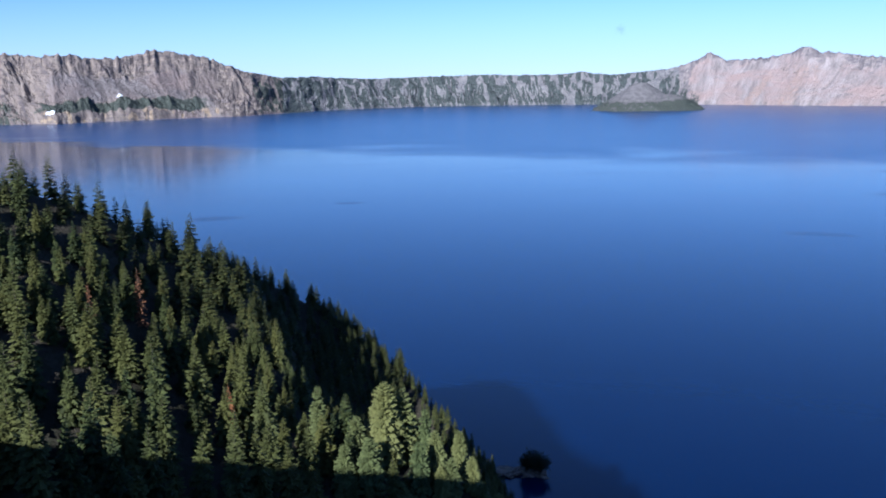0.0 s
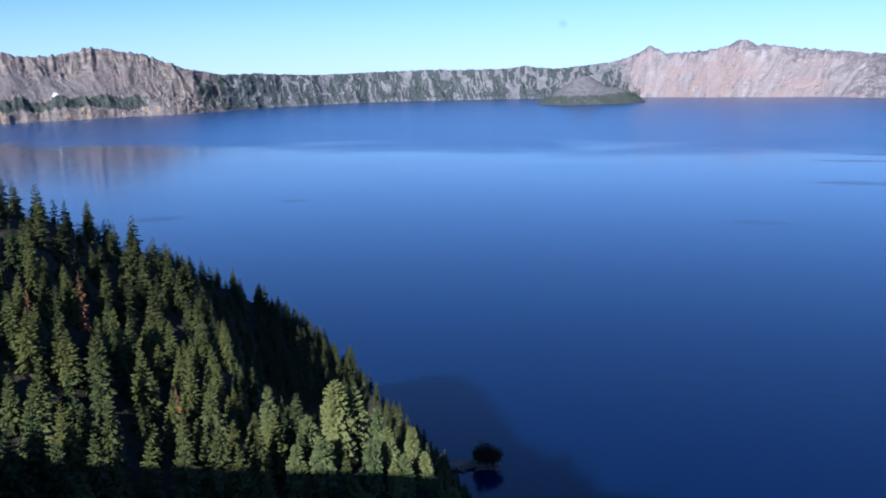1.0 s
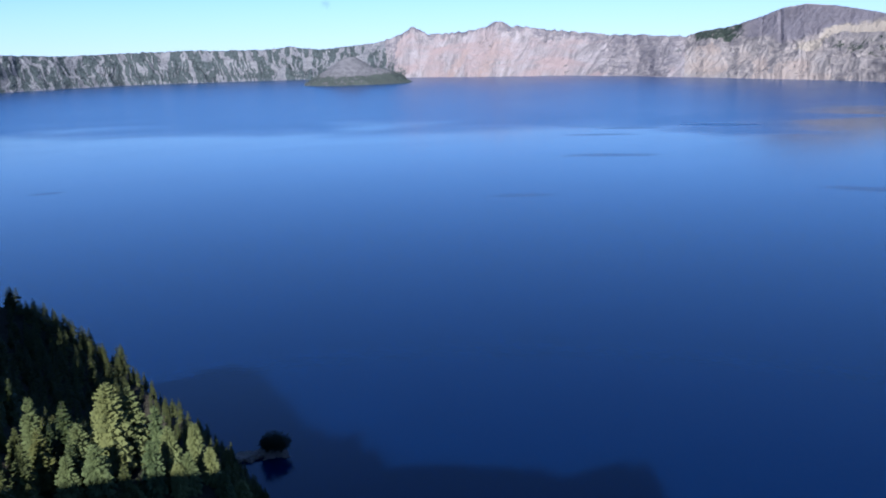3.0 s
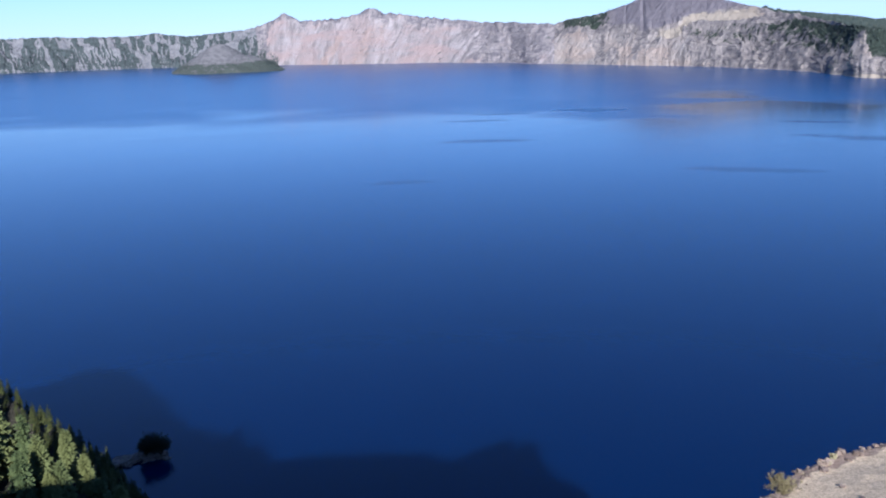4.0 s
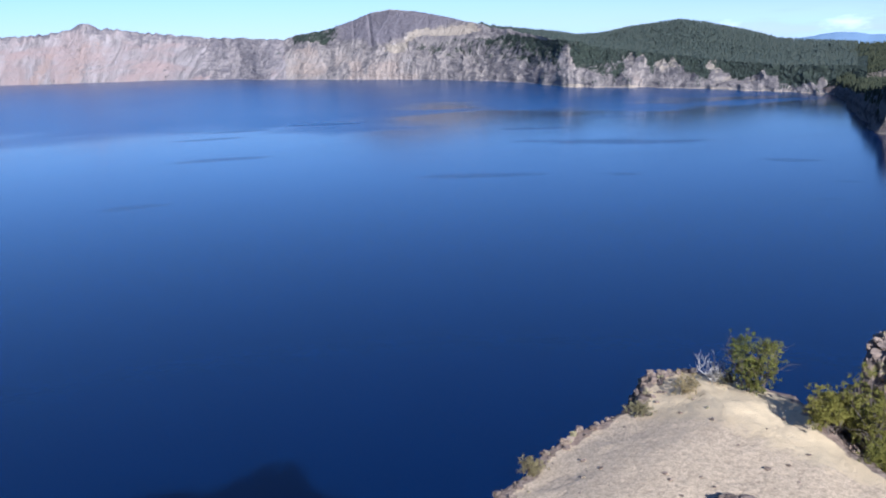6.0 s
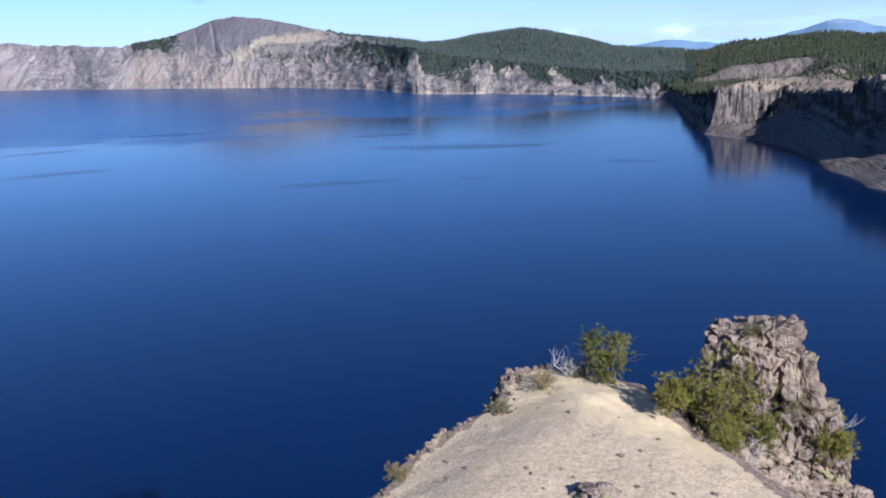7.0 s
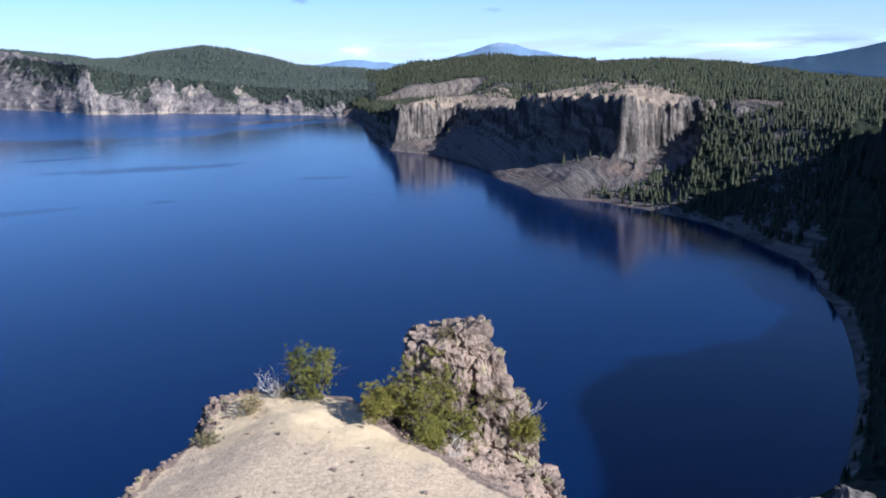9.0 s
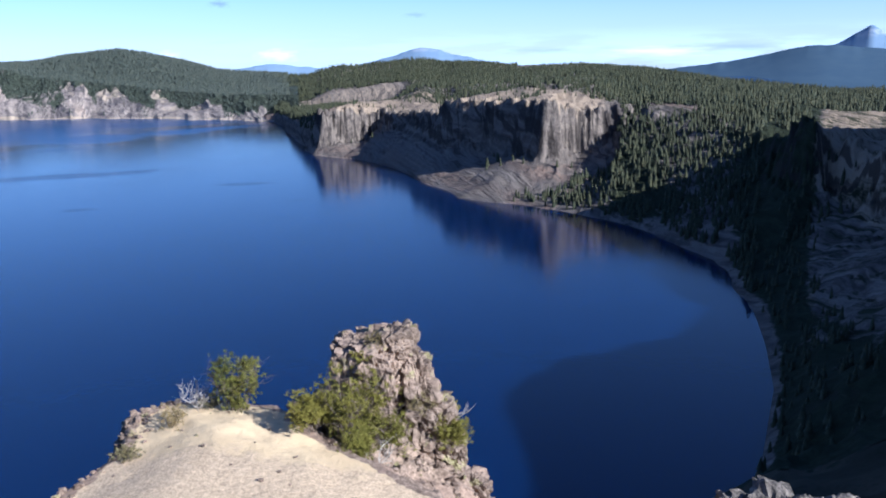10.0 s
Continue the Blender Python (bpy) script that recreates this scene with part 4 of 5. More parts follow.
slope = scatter_polar(rng, 5200, 84, 104, 380, 860, on_bay, lambda az, d, z, e, n: (d > 5) & (e > -30) & (az > 88.5 + 3 * (e < 55) - 3.8 * (e > 75)) & (n > -0.5 + 0.6 * (az > 93.5) * (e > 70)) & (az < 100.5), (0.5, 0.88), 4)
joined("slope_forest", SPRUCE, slope, FAR_NEEDLES, "green conifers on the slope between scree and bay", "forest")
sparse = scatter_polar(rng, 500, 71.5, 89, 680, 1150, on_bay, lambda az, d, z, e, n: (d > 12) & (e > 16) & (n > 0.12), (0.5, 0.9), 4)
sparse += scatter_polar(rng, 2200, 72, 92, 780, 1250, on_bay, lambda az, d, z, e, n: (e < -2) & (e > -100) & (n > 0.05), (0.35, 0.7), 4)
sparse += scatter_polar(rng, 3200, 69.0, 72.2, 1080, 1760, on_bay, lambda az, d, z, e, n: (d > 8) & (e > -220), (0.6, 1.05), 4)
joined("cliff_trees", SPRUCE, sparse, FAR_NEEDLES, "scattered small conifers on cliff tops and scree", "trees")
shade = scatter_polar(rng, 1300, 96, 112, 220, 600, on_bay, lambda az, d, z, e, n: (z > 1.5) & (n > 0.0) & (e > 5), (0.3, 0.75), 4)
joined("shaded_forest", SPRUCE, shade, FAR_NEEDLES, "shaded conifers on the steep wall above the shore", "forest")


# ---- old snow on the far slope ----
def snow_material():
    n = Nodes("old_snow")
    f = n.noise(n.position(), 0.2, 4.0)
    return n.finish(n.mix(f, (0.72, 0.72, 0.70), (0.85, 0.86, 0.88)), 0.6, 0.3)


def make_snow(az0, u0, half, reach, seed, material):
    a, v = np.meshgrid(np.linspace(-1, 1, 26), np.linspace(-1, 1, 18))
    az, u = az0 + half * a, u0 + reach * v
    r = table(SHORE, az) + u * table(WIDTH, az)
    z = far_height(az, r)[0]
    bulge = 1 - np.hypot(a, v) + 0.35 * fbm(a * 2, v * 2, 3, seed)
    x, y = polar(az, r)
    ob = sheet("snow_patch", x, y, z + 5 * np.clip(bulge, -0.3, 1), material, keep=bulge > 0.05)
    tagged(ob, "small white patch of old snow in a gully", "snow")


SNOW = snow_material()
make_snow(-24.5, 0.06, 0.26, 0.035, 401, SNOW)
make_snow(-20.5, 0.36, 0.20, 0.025, 402, SNOW)


# ---- the cone-shaped island ----
def island_material():
    n = Nodes("island_ground")
    p = n.position()
    f, g = n.noise(p, 0.06, 5.0, 0.6), n.noise(p, 0.015, 3.0)
    c = n.mix(n.step(f, 0.35, 0.65), (0.115, 0.106, 0.104), (0.165, 0.15, 0.147))
    veg = n.math("ADD", n.attribute("veg"), n.math("MULTIPLY", n.math("SUBTRACT", f, 0.5), 1.2))
    c = n.mix(n.step(veg, 0.4, 0.6), c, (0.062, 0.067, 0.056))
    n.bump(f, 0.8, 4.0)
    return n.finish(c, 0.95, 0.1)


def make_island():
    cx, cy = polar(12.85, 3440)
    cx, cy = float(cx), float(cy)
    a, r = np.meshgrid(np.linspace(0, 360, 181), np.concatenate([np.linspace(0, 26, 8), np.linspace(32, 330, 60)]))
    x, y = r * np.sin(np.radians(a)), r * np.cos(np.radians(a))
    side = x / 250
    reach = 178 + 62 * smooth(-0.2, 0.9, side) + 26 * fbm(x / 90, y / 90, 3, 101)
    cone = 104 - np.maximum(r - 20, 0) * 0.62 - 9 * smooth(22, 0, r)
    flow = 26 * smooth(0, 60, reach - r) + 34 * np.exp(-(((x - 95) / 80) ** 2 + ((y + 40) / 90) ** 2))
    z = np.maximum(cone, np.where(r < reach, flow, -0.3 * (r - reach))) + 3 * fbm(x / 40, y / 40, 4, 102) * smooth(0, 30, r)
    z = np.where(r > reach, np.minimum(z, -0.2 * (r - reach)), z)
    veg = smooth(48, 26, z) * 0.62 + smooth(0.0, 0.5, side) * 0.3
    ob = sheet("island", x + cx, y + cy, z, island_material(), veg=veg)
    tagged(ob, "small grey cinder cone island with a forested foot", "island", kind="structure")
    rng = random.Random(31)
    rows = []
    for _ in range(5200):
        q, b = math.sqrt(rng.random()) * 270, rng.uniform(0, 360)
        i, j = min(67, int(np.searchsorted(r[:, 0], q))), int(b / 2)
        zz = z[i, j]
        if zz > 1 and rng.random() < veg[i, j] * 0.75:
            rows.append((cx + x[i, j] + rng.uniform(-3, 3), cy + y[i, j] + rng.uniform(-3, 3), zz - 0.5, rng.uniform(0.6, 1.0), rng.uniform(0, 6), rng.randrange(3)))
    joined("island_forest", CONE, rows, HAZED_NEEDLES, "dark conifers covering the foot of the island", "forest")


make_island()


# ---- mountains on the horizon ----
# the blue haze of distance is put into these base colours
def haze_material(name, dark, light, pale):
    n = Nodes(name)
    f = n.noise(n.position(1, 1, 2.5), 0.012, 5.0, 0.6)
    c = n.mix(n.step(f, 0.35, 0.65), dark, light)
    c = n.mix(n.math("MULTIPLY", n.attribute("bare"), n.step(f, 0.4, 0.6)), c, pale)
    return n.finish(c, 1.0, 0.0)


def make_mountain(name, rows, dist, depth, material, label, bare_over=9999.0, soft=0.2):
    az, s = np.meshgrid(np.linspace(rows[0][0], rows[-1][0], 160), np.linspace(0, 1.25, 40))
    top = sum(table(rows, az + soft * k / 3) for k in range(-3, 4)) / 7 + 4.0 * fbm(az * 1.6, az * 0, 4, 111) * smooth(0.75, 1, s)
    r = dist - depth * (1 - s)
    prof = np.where(s < 1, s ** 1.1, 1 - (s - 1) * 0.8)
    spur = (fbm(az * 0.5, s * 2.5, 3, 113)) * 1.5 * np.clip(s * (1 - s) * 4, 0, 1)
    z = -150 + (top + 150) * prof + spur
    x, y = polar(az, np.minimum(r, 4985))
    ob = sheet(name, x, y, z, material, bare=smooth(bare_over, bare_over + 30, z))
    tagged(ob, label, "mountain", kind="structure")


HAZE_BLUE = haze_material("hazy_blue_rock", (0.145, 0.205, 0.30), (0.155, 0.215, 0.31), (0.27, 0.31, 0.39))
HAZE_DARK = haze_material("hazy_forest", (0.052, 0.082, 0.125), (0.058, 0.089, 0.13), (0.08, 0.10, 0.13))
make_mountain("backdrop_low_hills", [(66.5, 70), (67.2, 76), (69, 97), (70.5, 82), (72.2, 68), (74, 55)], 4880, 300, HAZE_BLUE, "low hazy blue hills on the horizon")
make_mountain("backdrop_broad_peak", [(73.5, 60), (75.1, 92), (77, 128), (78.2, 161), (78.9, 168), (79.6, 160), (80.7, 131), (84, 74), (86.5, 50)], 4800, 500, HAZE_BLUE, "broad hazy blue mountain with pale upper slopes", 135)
make_mountain("backdrop_sharp_peak", [(103, 120), (104.3, 140), (105.5, 203), (106.15, 236), (106.9, 186), (108, 150), (111, 110)], 4850, 400, HAZE_BLUE, "sharp pointed hazy blue peak with pale streaks", 165)
make_mountain("backdrop_ridge", [(93.5, 20), (95.2, 42), (98.6, 72), (100.9, 108), (102.7, 141), (104.3, 138), (107, 112), (112, 90), (120, 60)], 4500, 900, HAZE_DARK, "dark hazy blue-green forested ridge", soft=1.3)

# ---- the pumice promontory ----
def pumice_material():
    n = Nodes("pumice")
    p = n.position()
    big, mid, grit, grain = n.noise(p, 0.28, 4.0, 0.55), n.noise(p, 1.6, 5.0, 0.6), n.noise(p, 4.5, 5.0, 0.75), n.noise(p, 11.0, 3.0, 0.7)
    c = n.mix(n.step(big, 0.38, 0.62), (0.60, 0.455, 0.27), (0.70, 0.54, 0.325))
    c = n.mix(n.math("MULTIPLY", n.step(mid, 0.42, 0.72), 0.8), c, (0.56, 0.43, 0.265))
    grey = n.mix(n.step(n.math("ADD", n.math("MULTIPLY", grain, 0.5), n.math("MULTIPLY", grit, 0.5)), 0.38, 0.62), (0.34, 0.255, 0.17), (0.68, 0.52, 0.345))
    c = n.mix(n.math("MULTIPLY", n.step(n.math("ADD", n.attribute("gravel"), n.math("MULTIPLY", n.math("SUBTRACT", mid, 0.5), 1.1)), 0.3, 0.8), 0.85), c, grey)
    c = n.mix(n.math("MULTIPLY", n.step(grain, 0.62, 0.70), n.math("ADD", n.math("MULTIPLY", n.attribute("gravel"), 0.6), 0.2)), c, (0.17, 0.135, 0.105))
    broken = n.math("ADD", n.attribute("rubble"), n.math("MULTIPLY", n.math("SUBTRACT", mid, 0.5), 0.8))
    rubble = n.mix(n.step(grit, 0.35, 0.65), (0.13, 0.095, 0.07), (0.36, 0.27, 0.20))
    rubble = n.mix(n.math("MULTIPLY", n.step(big, 0.4, 0.7), 0.7), rubble, (0.31, 0.215, 0.16))
    c = n.mix(n.step(broken, 0.4, 0.6), c, rubble)
    n.bump(n.math("ADD", n.math("ADD", n.math("MULTIPLY", grit, 0.6), n.math("MULTIPLY", mid, 0.5)), n.math("MULTIPLY", grain, 0.3)), 0.7, 0.12)
    return n.finish(c, 0.95, 0.1)


def crag_material():
    n = Nodes("crag_rock")
    p = n.position()
    big, mid, fine = n.noise(p, 0.5, 4.0, 0.6), n.noise(n.position(1, 1, 1.8), 1.8, 5.0, 0.65), n.noise(p, 7.0, 4.0, 0.7)
    c = n.mix(n.step(mid, 0.35, 0.65), (0.10, 0.075, 0.058), (0.275, 0.213, 0.165))
    c = n.mix(n.math("MULTIPLY", n.step(big, 0.45, 0.65), 0.8), c, (0.32, 0.24, 0.18))
    c = n.mix(n.math("MULTIPLY", n.step(fine, 0.5, 0.68), 0.65), c, (0.085, 0.07, 0.06))
    lichen = n.math("MULTIPLY", n.step(n.noise(p, 1.1, 4.0, 0.6), 0.57, 0.64), 0.7)
    c = n.mix(lichen, c, (0.29, 0.27, 0.12))
    c = n.mix(n.math("MULTIPLY", n.random(), 0.3), c, (0.34, 0.24, 0.185))
    n.bump(n.math("ADD", fine, mid), 0.9, 0.10)
    return n.finish(c, 0.92, 0.15)


def ledge_material():
    n = Nodes("grey_ledge_rock")
    p = n.position()
    mid, fine = n.noise(p, 2.0, 5.0, 0.65), n.noise(p, 10.0, 4.0, 0.7)
    c = n.mix(n.step(mid, 0.35, 0.65), (0.085, 0.075, 0.066), (0.25, 0.215, 0.185))
    c = n.mix(n.math("MULTIPLY", n.step(fine, 0.5, 0.7), 0.5), c, (0.07, 0.062, 0.06))
    n.bump(n.math("ADD", fine, mid), 0.9, 0.12)
    return n.finish(c, 0.92, 0.15)


PUMICE, CRAG, LEDGE = pumice_material(), crag_material(), ledge_material()
OUTLINE = [(12, 22), (21.2, 19.9), (26.7, 20.8), (32.2, 20.4), (35.4, 21.8), (37.0, 20.4), (37.6, 18), (37.0, 15), (34.8, 12.6), (32.8, 9.5), (29.6, 5), (24, 0.5), (12, -2)]


def inside(x, y, poly):
    ok = np.zeros(x.shape, bool)
    for (x0, y0), (x1, y1) in zip(poly, poly[1:] + poly[:1]):
        cross = (y0 > y) != (y1 > y)
        ok ^= cross & (x < (x1 - x0) * (y - y0) / (y1 - y0 + 1e-12) + x0)
    return ok


def promontory_height(x, y):
    xw, yw = x + 0.35 * fbm(x / 1.6, y / 1.6, 4, 121), y + 0.35 * fbm(x / 1.6, y / 1.6, 4, 122)
    s = line_distance(xw, yw, OUTLINE + OUTLINE[:1])[0] * np.where(inside(xw, yw, OUTLINE), 1, -1)
    top = 95.35 + 0.75 * smooth(0, 5, s) + 0.05 * fbm(x / 1.8, y / 1.8, 4, 123) - 0.03 * (36 - x)
    out = np.maximum(-s, 0)
    right = smooth(14.5, 10.5, y) * smooth(26, 30, x)
    drop = out * (2.0 * (1 - right) + 0.95 * right)
    crumble = (ridged(x / 1.3, y / 1.3, 4, 125) - 0.5) * np.minimum(out, 1.5) * 0.9
    bed = 2.6 * np.exp(-(((x - 38.4) / 2.3) ** 2 + ((y - 9.0) / 2.6) ** 2)) + 1.5 * np.exp(-(((x - 38.0) / 2.2) ** 2 + ((y - 5.5) / 2.4) ** 2)) + 0.8 * np.exp(-(((x - 38) / 2.5) ** 2 + ((y - 13) / 1.6) ** 2))
    return top - drop + crumble + bed, s


def height_on(x, y):
    return float(promontory_height(np.array([float(x)]), np.array([float(y)]))[0][0])


def make_promontory():
    x, y = np.meshgrid(np.arange(12, 50, 0.15), np.arange(-7, 32, 0.15))
    z, s = promontory_height(x, y)
    rub = smooth(0.9, -0.1, s + 0.3 * fbm(x / 0.8, y / 0.8, 3, 129))
    gravel = smooth(33.0, 29.5, x + 0.8 * fbm(x / 3, y / 3, 3, 127))
    keep = z > 68
    ob = sheet("promontory", x, y, z, PUMICE, keep=keep, rubble=rub, gravel=gravel)
    return tagged(ob, "pale tan pumice knoll with crumbling rocky edges", "ground", kind="structure")


PROMONTORY = make_promontory()


def rock_mesh(name, seed, cuts, rough=0.30, block=1.3, round_off=0.3, material=None):
    """A broken block, about one metre across."""
    bm = bmesh.new()
    bmesh.ops.create_cube(bm, size=1.0)
    bmesh.ops.subdivide_edges(bm, edges=bm.edges[:], cuts=cuts, use_grid_fill=True)
    off = Vector((seed * 7.31, seed * 3.17, seed * 5.91))
    for v in bm.verts:
        p = v.co.copy()
        p = p.lerp(p.normalized() * 0.6, round_off)
        q = Vector((p.x * block * 1.7, p.y * block * 1.7, p.z * block * 1.5)) + off
        q += Vector((noise.noise(q * 1.3), noise.noise(q * 1.3 + off), noise.noise(q * 1.1 - off))) * 0.25
        dist, spots = noise.voronoi(q)
        lift = noise.cell(spots[0] * 9.7 + off) - 0.5
        fd, fs = noise.voronoi(q * 2.7)
        chip = noise.cell(fs[0] * 9.7 - off) - 0.5
        n = noise.fractal(p * 3.1 + off, 1.0, 2.0, 4)
        ledge = noise.noise(Vector((p.x * 2 + off.x, p.y * 2, p.z * 13))) * 0.05
        crack = -0.10 * max(0.0, 1 - (dist[1] - dist[0]) / 0.09) - 0.04 * max(0.0, 1 - (fd[1] - fd[0]) / 0.12)
        grow_by = 1 + rough * 0.9 * lift + rough * 0.28 * chip + 0.08 * n + crack + ledge
        v.co = Vector((p.x * grow_by, p.y * grow_by, p.z * (1 + 0.5 * (grow_by - 1))))
    bmesh.ops.recalc_face_normals(bm, faces=bm.faces[:])
    me = bpy.data.meshes.new(name)
    bm.to_mesh(me)
    bm.free()
    me.materials.append(material or CRAG)
    return me


def rock_part(name, me, parent, x, y, z, sx, sy, sz, turn=(0, 0, 0)):
    ob = new(name, me)
    ob.parent = parent
    ob.matrix_basis = pose(x, y, z, *turn) @ Matrix.Diagonal((sx, sy, sz, 1))
    return ob


def crag_mesh(seed, sx, sy, sz, cuts=25):
    """A ledgy, cracked block of the given size in metres."""
    bm = bmesh.new()
    bmesh.ops.create_cube(bm, size=1.0)
    bmesh.ops.subdivide_edges(bm, edges=bm.edges[:], cuts=cuts, use_grid_fill=True)
    off = Vector((seed * 7.31, seed * 3.17, seed * 5.91))
    for v in bm.verts:
        p = v.co.lerp(v.co.normalized() * 0.62, 0.32)
        m = Vector((p.x * sx, p.y * sy, p.z * sz))
        q = m + off
        q = q + Vector((noise.noise(q * 0.9), noise.noise(q * 0.9 + off), noise.noise(q * 0.9 - off))) * 0.45
        dist, spots = noise.voronoi(Vector((q.x * 0.8, q.y * 0.8, q.z * 1.15)))
        fd, fs = noise.voronoi(Vector((q.x * 2.8, q.y * 2.8, q.z * 4.2)))
        d = 0.20 * (noise.cell(spots[0] * 9.7 + off) - 0.5) + 0.08 * (noise.cell(fs[0] * 9.7 - off) - 0.5)
        d += 0.26 * noise.fractal(q * 0.75, 0.8, 2.0, 5) + 0.15 * noise.noise(Vector((q.x * 0.4, q.y * 0.4, q.z * 2.4)))
        d -= 0.20 * max(0.0, 1 - (dist[1] - dist[0]) / 0.12) + 0.03 * max(0.0, 1 - (fd[1] - fd[0]) / 0.12)
        v.co = m + Vector((p.x * 1.25, p.y * 1.25, p.z * 0.9)).normalized() * d
    bmesh.ops.recalc_face_normals(bm, faces=bm.faces[:])
    me = bpy.data.meshes.new("crag_block")
    bm.to_mesh(me)
    bm.free()
    me.materials.append(CRAG)
    return me


def make_crag():
    base = tagged(new("rock_outcrop"), "rugged brown volcanic rock outcrop with lichen beside the pumice knoll", "rock")
    base.location = (38.8, 9.6, 93.0)
    rng = random.Random(41)
    blocks = [(38.9, 10.6, 95.1, 3.4, 4.2, 7.2, 84), (38.9, 9.3, 97.75, 2.2, 2.0, 3.0, 30), (38.7, 11.4, 97.3, 2.3, 2.6, 2.6, 5), (38.6, 12.6, 94.6, 2.4, 2.2, 2.8, 50),
              (37.7, 13.8, 94.5, 2.0, 1.8, 1.8, 15), (39.3, 8.3, 93.0, 2.5, 2.0, 5.2, 70), (39.3, 7.1, 91.2, 2.4, 1.9, 5.0, 20), (39.2, 6.0, 88.9, 2.4, 2.2, 5.2, 100), (38.5, 9.2, 93.4, 2.2, 2.4, 2.8, 140),
              (38.8, 4.9, 87.6, 2.4, 2.0, 5.0, 60), (38.9, 8.3, 95.4, 2.2, 1.8, 4.6, 25), (39.0, 7.4, 93.2, 2.2, 1.9, 4.4, 110), (38.5, 11.8, 93.4, 3.0, 2.6, 4.2, 75)]
    for k, (x, y, z, sx, sy, sz, a) in enumerate(blocks):
        rock_part("block", crag_mesh(10 + k, sx, sy, sz, 30 if k < 3 else 22), base, x - 38.8, y - 9.6, z - 93.0, 1, 1, 1, (rng.uniform(-7, 7), rng.uniform(-7, 7), a))
    small = [rock_mesh("crag_stone", 30 + k, 5, 0.4, 1.4) for k in range(5)]
    for _ in range(270):
        x, y = 36.6 + rng.gauss(0, 1.4), 7.4 + rng.gauss(0, 2.5)
        s = 0.08 + 0.42 * rng.random() ** 3.0
        z = height_on(x, y) + s * 0.1
        rock_part("stone", rng.choice(small), base, x - 38.8, y - 9.6, z - 93.0, s, s * rng.uniform(0.7, 1.2), s * rng.uniform(0.5, 0.9), (rng.uniform(-20, 20), rng.uniform(-20, 20), rng.uniform(0, 360)))


make_crag()
STONES = [rock_mesh("edge_stone", 50 + k, 5, 0.38, 1.3) for k in range(6)]


def make_edge_stones():
    rng = random.Random(43)
    line = OUTLINE[1:6]
    for i in range(296):
        k = rng.randrange(len(line) - 1) if i < 230 else 2
        (x0, y0), (x1, y1) = line[k], line[k + 1]
        t = rng.random()
        x, y = x0 + (x1 - x0) * t, y0 + (y1 - y0) * t
        if i >= 260:
            x, y = 35.2, 21.2
        x, y = x + rng.gauss(0, 0.25), y + rng.gauss(0.1, 0.42)
        s = 0.08 + 0.34 * rng.random() ** 2.4
        z = height_on(x, y)
        rock_part("stone", STONES[rng.randrange(6)], PROMONTORY, x, y, z + s * 0.12, s, s * rng.uniform(0.7, 1.3), s * rng.uniform(0.5, 0.95), (rng.uniform(-25, 25), rng.uniform(-25, 25), rng.uniform(0, 360)))
    # single stones on the pumice
    for _ in range(40):
        x, y = rng.uniform(23, 36.5), rng.uniform(8, 20)
        if inside(np.array([x]), np.array([y]), OUTLINE)[0]:
            s = rng.uniform(0.08, 0.22)
            rock_part("stone", STONES[rng.randrange(6)], PROMONTORY, x, y, height_on(x, y) + s * 0.15, s, s, s * 0.7, (0, 0, rng.uniform(0, 360)))


make_edge_stones()


def make_low_rocks():
    """The rocks at the rim to the right of the knoll, and the lump at its near end."""
    rng = random.Random(47)
    big = [rock_mesh("low_block", 70 + k, 26, 0.40, 2.2, material=LEDGE) for k in range(3)]
    bits = [rock_mesh("ledge_stone", 80 + k, 5, 0.42, 1.3, material=LEDGE) for k in range(4)]
    base = tagged(new("rock_ledge"), "dark grey broken rock ledge at the rim", "rock")
    base.location = (32.6, -7.6, 91.0)
    for k, (x, y, z, s) in enumerate([(0, 0, 0.2, 6.0), (-0.6, 1.4, -0.6, 4.6), (0.3, -2.4, -0.3, 6.0), (0.6, -5, -1.6, 6.0)]):
        rock_part("block", big[k % 3], base, x, y, z, s * 0.7, s * 0.8, s * 1.05, (0, 0, 40 * k))
    for _ in range(285):
        x, y = rng.gauss(-0.8, 0.9), rng.uniform(-7, 2.2)
        s = rng.uniform(0.12, 0.48)
        rock_part("stone", bits[rng.randrange(4)], base, x, y, 2.75 + rng.uniform(-0.3, 0.45), s, s, s * 0.8, (rng.uniform(-30, 30), 0, rng.uniform(0, 360)))
    lump = tagged(new("boulder", rock_mesh("boulder", 91, 20, 0.16, 1.6, 0.9)), "brown weathered boulder half sunk in pale pumice", "rock")
    lump.matrix_basis = pose(25.7, 12.0, height_on(25.7, 12.0) - 0.3, 0, 0, 20) @ Matrix.Diagonal((1.6, 2.0, 1.5, 1))


make_low_rocks()

# ---- shrubs and small pines ----
SHRUB = leaf_material("pine_shrub_needles", (0.028, 0.038, 0.008), (0.145, 0.155, 0.030))
SAGE = leaf_material("dry_shrub_leaves", (0.085, 0.08, 0.04), (0.17, 0.155, 0.08))


def dead_material():
    n = Nodes("bleached_wood")
    f = n.noise(n.position(1, 1, 0.4), 12.0, 4.0)
    return n.finish(n.mix(f, (0.24, 0.21, 0.185), (0.47, 0.43, 0.38)), 0.85, 0.1)


DEAD = dead_material()


